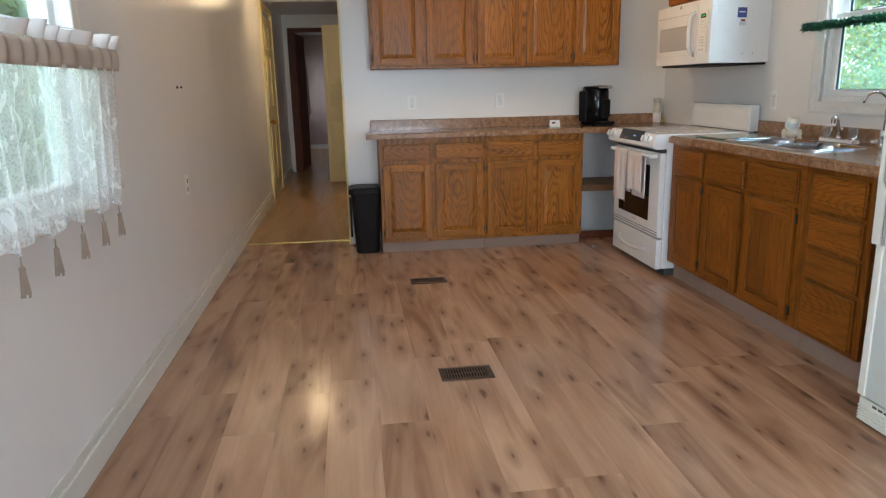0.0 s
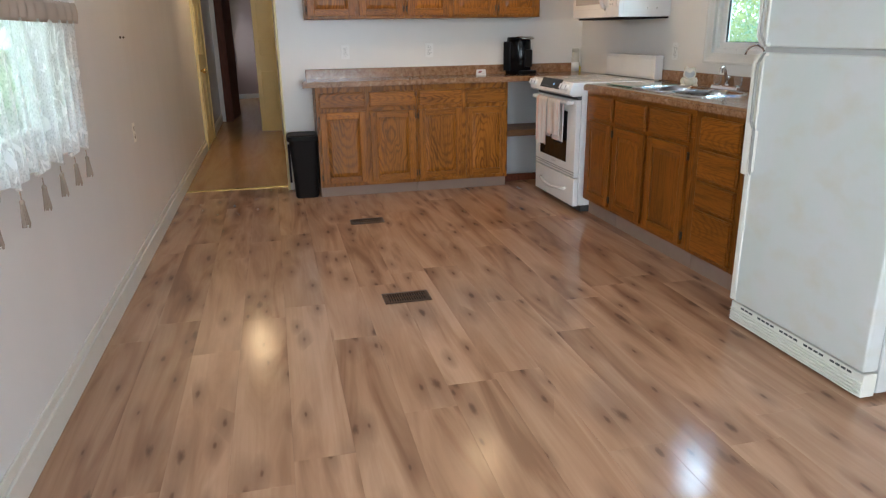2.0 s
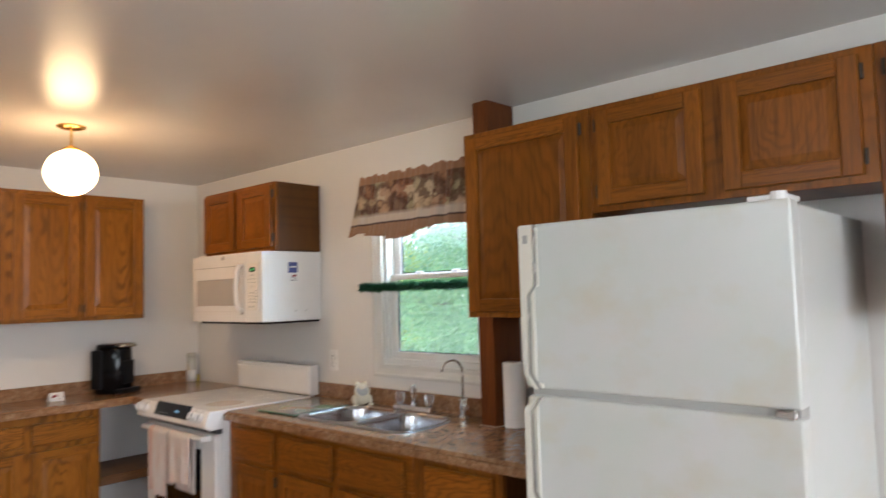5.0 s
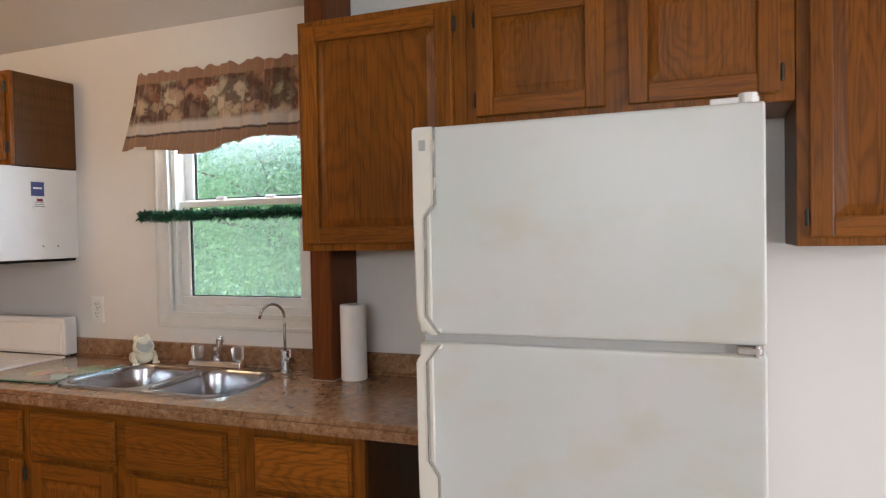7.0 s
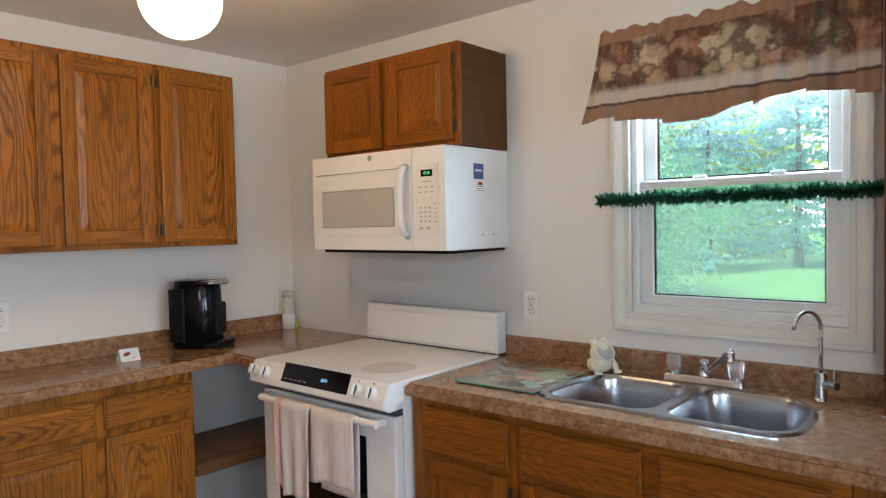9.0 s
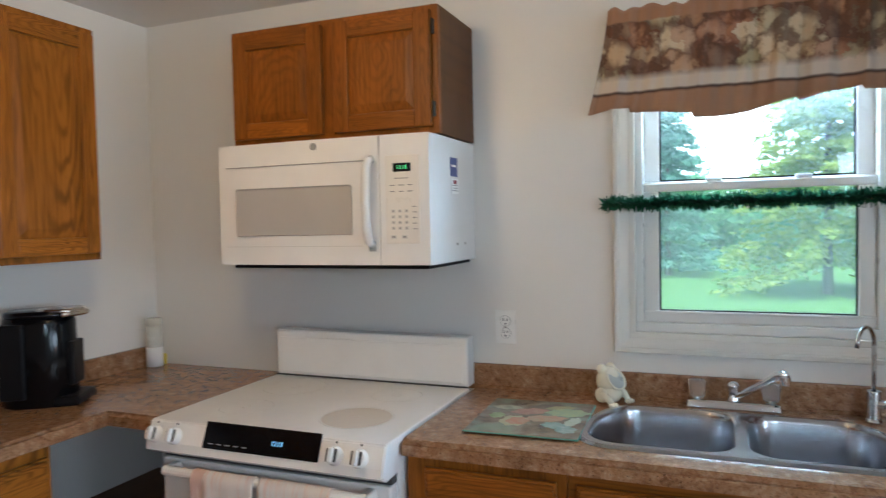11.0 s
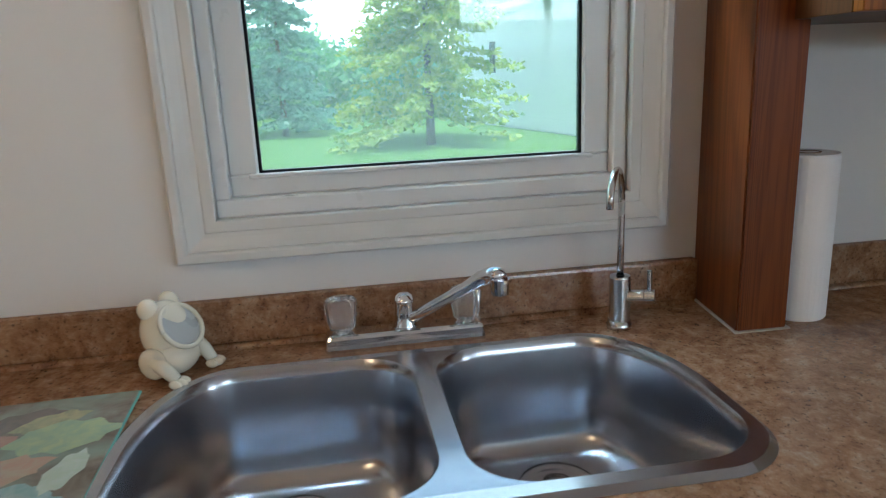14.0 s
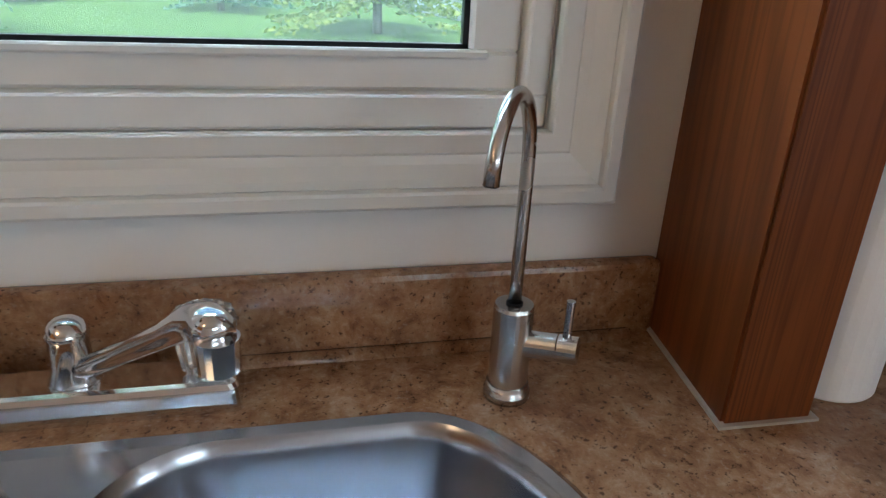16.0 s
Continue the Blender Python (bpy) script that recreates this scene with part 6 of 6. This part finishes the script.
outlet(facing((XR, 5.308, 1.112), "right"), "white duplex wall outlet beside the stove")
outlet(facing((1.135, YB, 1.115), "back"), "white duplex wall outlet over the back worktop")
outlet(facing((1.838, YB, 1.115), "back"), "white duplex wall outlet over the back worktop")
sw = thing("light_switch", (XH - 0.005, 8.6, 1.15), "white light switch plate on the hallway wall", "switch")
part("plate", box((XH - 0.006, 8.565, 1.1), (XH, 8.635, 1.215), 0.002), OUTLET, sw)
part("toggle", box((XH - 0.014, 8.594, 1.147), (XH - 0.005, 8.606, 1.168), 0.002), OUTLET, sw)


# screw holes and small cable stubs in the long wall
def stub(y, z, n, name, label):
    s = thing(name, (XL, y, z), label, "wall fitting")
    part("plate", box((XL, y - 0.03, z - 0.055), (XL + 0.003, y + 0.03, z + 0.055), 0.001), TRIM, s)
    for k in range(n):
        part("hole", box((XL + 0.002, y - 0.005, z - 0.035 + 0.045 * k), (XL + 0.005, y + 0.005, z - 0.01 + 0.045 * k), 0.001), SHADOW_GAP, s)


stub(5.25, 0.735, 2, "blank_outlet", "white cover plate with two dark screw slots")
for dy in (0.0, 0.09):
    single("wall_anchor", turned(cyl((0, 0, 0), (0, 0, 0.008), 0.006, n=10), pose(XL, 5.25 + dy, 1.26, 0, 90, 0)), BRONZE, "small dark screw anchor in the long wall", "screw", group="wall anchors")

# trash can
tc = thing("trash_can", (0.745, 6.57, 0), "black plastic kitchen trash can with a rim", "trash can")
def taper(x0, x1, y0, y1, z0, z1, g, r, lip):
    b = bmesh.new()
    lay = []
    for z, o in ((z0, g), (z0 + 0.006, g - 0.004), (z1, 0)):
        lay.append([b.verts.new((x, y, z)) for x, y in rounded(x0 + o, x1 - o, y0 + o, y1 - o, [r] * 4, 5)])
    for p, q in zip(lay, lay[1:]):
        for i in range(len(p)):
            b.faces.new((p[i], p[(i + 1) % len(p)], q[(i + 1) % len(p)], q[i]))
    b.faces.new(lay[0][::-1]), b.faces.new(lay[-1])
    bmesh.ops.recalc_face_normals(b, faces=b.faces)
    return b
part("bin", taper(0.62, 0.85, 6.44, 6.7, 0, 0.475, 0.03, 0.04, 0), CHARCOAL, tc)
part("lid", taper(0.61, 0.86, 6.43, 6.71, 0.46, 0.497, -0.002, 0.045, 0), CHARCOAL, tc)
part("lid_top", taper(0.63, 0.84, 6.45, 6.69, 0.495, 0.505, -0.006, 0.04, 0), CHARCOAL, tc)
part("side_handle", box((0.608, 6.52, 0.12), (0.625, 6.55, 0.43), 0.006, 2), CHARCOAL, tc)

# shelf and stool under the corner worktop
sh = thing("shelf", (2.8, 6.6, 0.42), "rough brown wooden shelf under the corner worktop", "shelf")
part("board", box((2.403, 6.43, 0.445), (3.2, YB, 0.47), 0.003), SHELF_WOOD, sh)
part("front_rail", box((2.403, 6.41, 0.42), (3.2, 6.43, 0.472), 0.003), SHELF_WOOD, sh)
part("floor_board", box((2.404, 6.6, 0.0), (3.2, 6.62, 0.06), 0.003), DARK_JAMB, sh)
st = thing("stool", (2.86, 6.35, 0), "dark red bentwood chair pushed under the corner worktop", "chair")
arch = [(2.72, 6.34, 0.0), (2.72, 6.33, 0.3), (2.71, 6.31, 0.55), (2.74, 6.3, 0.66), (2.82, 6.29, 0.71), (2.92, 6.29, 0.71), (3.0, 6.3, 0.66), (3.02, 6.31, 0.55), (3.01, 6.33, 0.3), (3.01, 6.34, 0.0)]
part("bent_back", tube(arch, 0.014, 10), RED_PAINT, st, smooth=True)
part("seat", box((2.72, 6.33, 0.38), (3.01, 6.4, 0.41), 0.01, 2), RED_PAINT, st)


# floor registers
def register(x0, y0, x1, y1):
    r = thing("floor_register", ((x0 + x1) / 2, (y0 + y1) / 2, 0), "brown metal floor register with a slotted grille", "floor vent", "floor registers")
    b = bmesh.new()
    e = 0.018
    for lo, hi in (((x0, y0), (x1, y0 + e)), ((x0, y1 - e), (x1, y1)), ((x0, y0 + e), (x0 + e, y1 - e)), ((x1 - e, y0 + e), (x1, y1 - e))):
        box((lo[0], lo[1], 0.001), (hi[0], hi[1], 0.007), 0.0015, bm=b)
    fr = part("frame", b, VENT_BROWN, r)
    # flat dark plate in place of the open duct and its shade
    part("well", box((x0 + e, y0 + e, 0.0005), (x1 - e, y1 - e, 0.002)), VENT_DARK, r, "dark plate standing for the duct opening")
    n = 16
    for k in range(n):
        x = x0 + e + (x1 - x0 - 2 * e) * (k + 0.5) / n
        part("slat", box((x - 0.0022, y0 + e, 0.002), (x + 0.0022, y1 - e, 0.0055)), VENT_BROWN, fr)
    part("slat", box((x0 + e, (y0 + y1) / 2 - 0.003, 0.002), (x1 - e, (y0 + y1) / 2 + 0.003, 0.006)), VENT_BROWN, fr)


register(0.98, 4.046, 1.213, 4.181)
register(0.983, 5.55, 1.217, 5.674)


# ---- outdoors ----
GZ = -0.75
bm = bmesh.new()
bmesh.ops.create_grid(bm, x_segments=1, y_segments=1, size=600, matrix=Matrix.Translation((0, 0, GZ)))
single("ground", bm, GRASS, "bright green mown lawn", "lawn", kind="structure")

bm = bmesh.new()
n, R = 64, 160.0
ring = [[bm.verts.new((R * math.cos(k * math.tau / n), R * math.sin(k * math.tau / n), z)) for k in range(n)] for z in (-4.0, 95.0)]
for k in range(n):
    bm.faces.new((ring[0][k], ring[1][k], ring[1][(k + 1) % n], ring[0][(k + 1) % n]))
single("backdrop", bm, SKY_GLOW, "bright white overcast sky in the distance", "sky", kind="structure")


def tree(at, height, crown_r, seed, material, label, leaves=9000, size=0.13, low=0.18):
    """A leafy tree: tapered trunk, forking limbs, a crown of loose leaf clumps."""
    rnd = random.Random(seed)
    x, y = at
    t = thing("tree", (x, y, GZ), label, "tree")
    path = [(x + 0.06 * k * rnd.uniform(-1, 1), y + 0.06 * k * rnd.uniform(-1, 1), GZ + height * 0.85 * k / 6) for k in range(7)]
    part("trunk", tube(path, [0.02 * height * (1 - 0.14 * k) for k in range(7)], 10), BARK, t)
    clumps, bm = [], bmesh.new()
    for k in range(60):
        h = low + (1 - low) * rnd.random() ** 1.35
        a = rnd.uniform(0, math.tau)
        reach = crown_r * (0.35 + 0.75 * math.sin(math.pi * min(0.97, (h - low) / (1 - low) * 0.8 + 0.16))) * rnd.uniform(0.55, 1.0)
        b = Vector((x, y, GZ + height * h * 0.8))
        e = b + Vector((reach * math.cos(a), reach * math.sin(a), height * 0.12 * rnd.uniform(0.2, 1.0)))
        tube([b, (b + e) / 2 + Vector((0, 0, 0.08)), e], [0.005 * height, 0.003 * height, 0.001 * height], 5, bm=bm)
        clumps += [(b.lerp(e, q), crown_r * rnd.uniform(0.13, 0.27)) for q in (0.45, 0.7, 0.9, 1.0)]
    part("limbs", bm, BARK, t)
    verts, faces = [], []
    base = Vector((x, y, GZ))
    for k in range(leaves):
        c, r = clumps[rnd.randrange(len(clumps))]
        d = Vector((rnd.gauss(0, 1), rnd.gauss(0, 1), rnd.gauss(0, 0.75))) * r * 0.7
        p = c + d - base
        u = Vector((rnd.gauss(0, 1), rnd.gauss(0, 1), rnd.gauss(0, 1))).normalized()
        w = u.cross(Vector((rnd.gauss(0, 1), rnd.gauss(0, 1), rnd.gauss(0, 1)))).normalized()
        s = size * rnd.uniform(0.6, 1.25)
        n = len(verts)
        verts += [p - u * s, p + w * s * 0.5, p + u * s, p - w * s * 0.5]
        faces.append((n, n + 1, n + 2, n + 3))
    me = bpy.data.meshes.new("crown")
    me.from_pydata(verts, [], faces)
    me.materials.append(material)
    ob = new("crown", me)
    ob.parent = t
    tagged(ob, kind="stuff")


def spruce(at, height, r, seed, label, needles=None, boughs=210, name="spruce_tree"):
    rnd = random.Random(seed)
    x, y = at
    t = thing(name, (x, y, GZ), label, "tree")
    part("trunk", cyl((x, y, GZ), (x, y, GZ + height * 0.97), 0.016 * height, 0.01, 10), BARK, t)
    verts, faces = [], []
    for k in range(boughs):
        h = rnd.uniform(0.05, 0.99) ** 0.9
        a = rnd.uniform(0, math.tau)
        reach = r * (1 - h) ** 0.85 * rnd.uniform(0.7, 1.08) + 0.1
        d = Vector((math.cos(a), math.sin(a), 0))
        for q in range(76):
            f = rnd.random() ** 0.7
            p = Vector((0, 0, height * h)) + d * reach * f + Vector((0, 0, -0.28 * reach * f + 0.1 * reach * f * f))
            p += Vector((rnd.gauss(0, 1), rnd.gauss(0, 1), rnd.gauss(0, 0.5))) * 0.1
            u = (d * 0.7 + Vector((rnd.gauss(0, 0.7), rnd.gauss(0, 0.7), -0.35))).normalized() * rnd.uniform(0.12, 0.24)
            w = u.cross(Vector((rnd.gauss(0, 1), rnd.gauss(0, 1), 1))).normalized() * 0.058
            n = len(verts)
            verts += [p - w, p + u * 0.5 - w * 1.2, p + u, p + u * 0.5 + w * 1.2]
            faces.append((n, n + 1, n + 2, n + 3))
    me = bpy.data.meshes.new("boughs")
    me.from_pydata(verts, [], faces)
    me.materials.append(needles or NEEDLE)
    ob = new("boughs", me)
    ob.parent = t
    tagged(ob, kind="stuff")


spruce((22.6, 1.85), 8.8, 3.3, 3, "young feathery yellow-green larch on the lawn", LEAF_LIGHT, 250, "larch_tree")
tree((15.5, 13.0), 12, 4.6, 5, LEAF_MID, "broad green leafy tree on the lawn", 105000, 0.06, 0.03)
tree((24.0, 19.0), 12, 4.5, 8, LEAF_MID, "broad green leafy tree on the lawn", 60000, 0.13, 0.03)
tree((-7.5, 13.5), 10, 4.2, 11, LEAF_LIGHT, "yellow-green leafy tree beside the house", 26000, 0.22, 0.02)
tree((-12.0, 20.0), 12, 5.0, 13, LEAF_MID, "green leafy tree beside the house", 22000, 0.28, 0.02)
tree((-10.0, 8.0), 10, 4.2, 12, LEAF_MID, "green leafy tree beside the house", 26000, 0.22, 0.02)
spruce((29.0, 6.5), 7.6, 2.5, 21, "blue-green spruce on the lawn")
spruce((34.0, 11.5), 12, 3.2, 22, "tall blue-green spruce at the edge of the lawn")
tree((18.0, 22.5), 6.5, 3.2, 14, LEAF_LIGHT, "yellow-green leafy tree on the lawn", 30000, 0.09, 0.04)
spruce((30.0, 14.0), 10, 3.0, 24, "blue-green spruce on the lawn")
tree((42.0, 1.0), 4.5, 3.5, 31, LEAF_MID, "far green tree beyond the lawn", 16000, 0.3, 0.03)
tree((45.0, 8.0), 5, 4.0, 32, LEAF_MID, "far green tree beyond the lawn", 16000, 0.3, 0.03)
tree((40.0, 18.0), 13, 5.0, 33, LEAF_LIGHT, "far yellow-green tree beyond the lawn", 16000, 0.3, 0.03)

# white outbuilding beyond the lawn
hs = thing("outbuilding", (28, -3, GZ), "white clapboard outbuilding with a grey roof", "building")
M = pose(32.0, -0.85, GZ, 0, 0, 190.9)
part("wall", turned(box((0, 0, 0), (14, 7, 4.3)), M), SIDING, hs)
for k in range(20):
    part("clapboard", turned(box((-0.01, -0.025, 0.05 + 0.21 * k), (14.01, 0.0, 0.24 + 0.21 * k), 0.004), M), SIDING, hs)
bm = bmesh.new()
v = [bm.verts.new(p) for p in ((-0.4, -0.5, 4.2), (14.4, -0.5, 4.2), (14.4, 3.5, 5.9), (-0.4, 3.5, 5.9), (14.4, 7.5, 4.2), (-0.4, 7.5, 4.2))]
bm.faces.new(v[:4]), bm.faces.new((v[3], v[2], v[4], v[5])), bm.faces.new((v[0], v[3], v[5])), bm.faces.new((v[1], v[4], v[2])), bm.faces.new((v[0], v[5], v[4], v[1]))
part("roof", turned(bm, M), ROOF, hs)
part("eave_board", turned(box((-0.4, -0.53, 4.1), (14.4, -0.5, 4.28), 0.01), M), SIDING, hs)
wn_ = part("window", turned(box((3.2, -0.05, 1.9), (3.9, -0.02, 3.2), 0.01), M), SIDING, hs)
part("pane", turned(box((3.28, -0.06, 1.98), (3.82, -0.05, 3.12)), M), BLACK, wn_)


# ---- laminate planks ----
floor = single("floor", box((XL, YR, -0.05), (XR, 6.965, -0.004)), SHADOW_GAP, "light brown knotty oak laminate floor", "floor", kind="structure")
rnd = random.Random(4)
shared = {}
PW, PL = 0.192, 1.285
x = XL
while x < XR - 0.01:
    x2 = min(x + PW, XR)
    y = YR - rnd.random() * PL
    while y < 6.965:
        ya, yb = max(y, YR), min(y + PL, 6.965)
        if yb - ya > 0.02:
            key = (round(x2 - x, 3), round(yb - ya, 3))
            if key not in shared:
                b = box((-key[0] / 2 + 0.0001, -key[1] / 2 + 0.0001, -0.004), (key[0] / 2 - 0.0001, key[1] / 2 - 0.0001, 0.0), 0.0005)
                me = bpy.data.meshes.new("plank")
                b.to_mesh(me)
                b.free()
                me.materials.append(FLOOR)
                shared[key] = me
            o = new("plank", shared[key])
            o.parent = floor
            o.location = Vector(((x + x2) / 2, (ya + yb) / 2, 0)) - floor.location
        y += PL
    x = x2
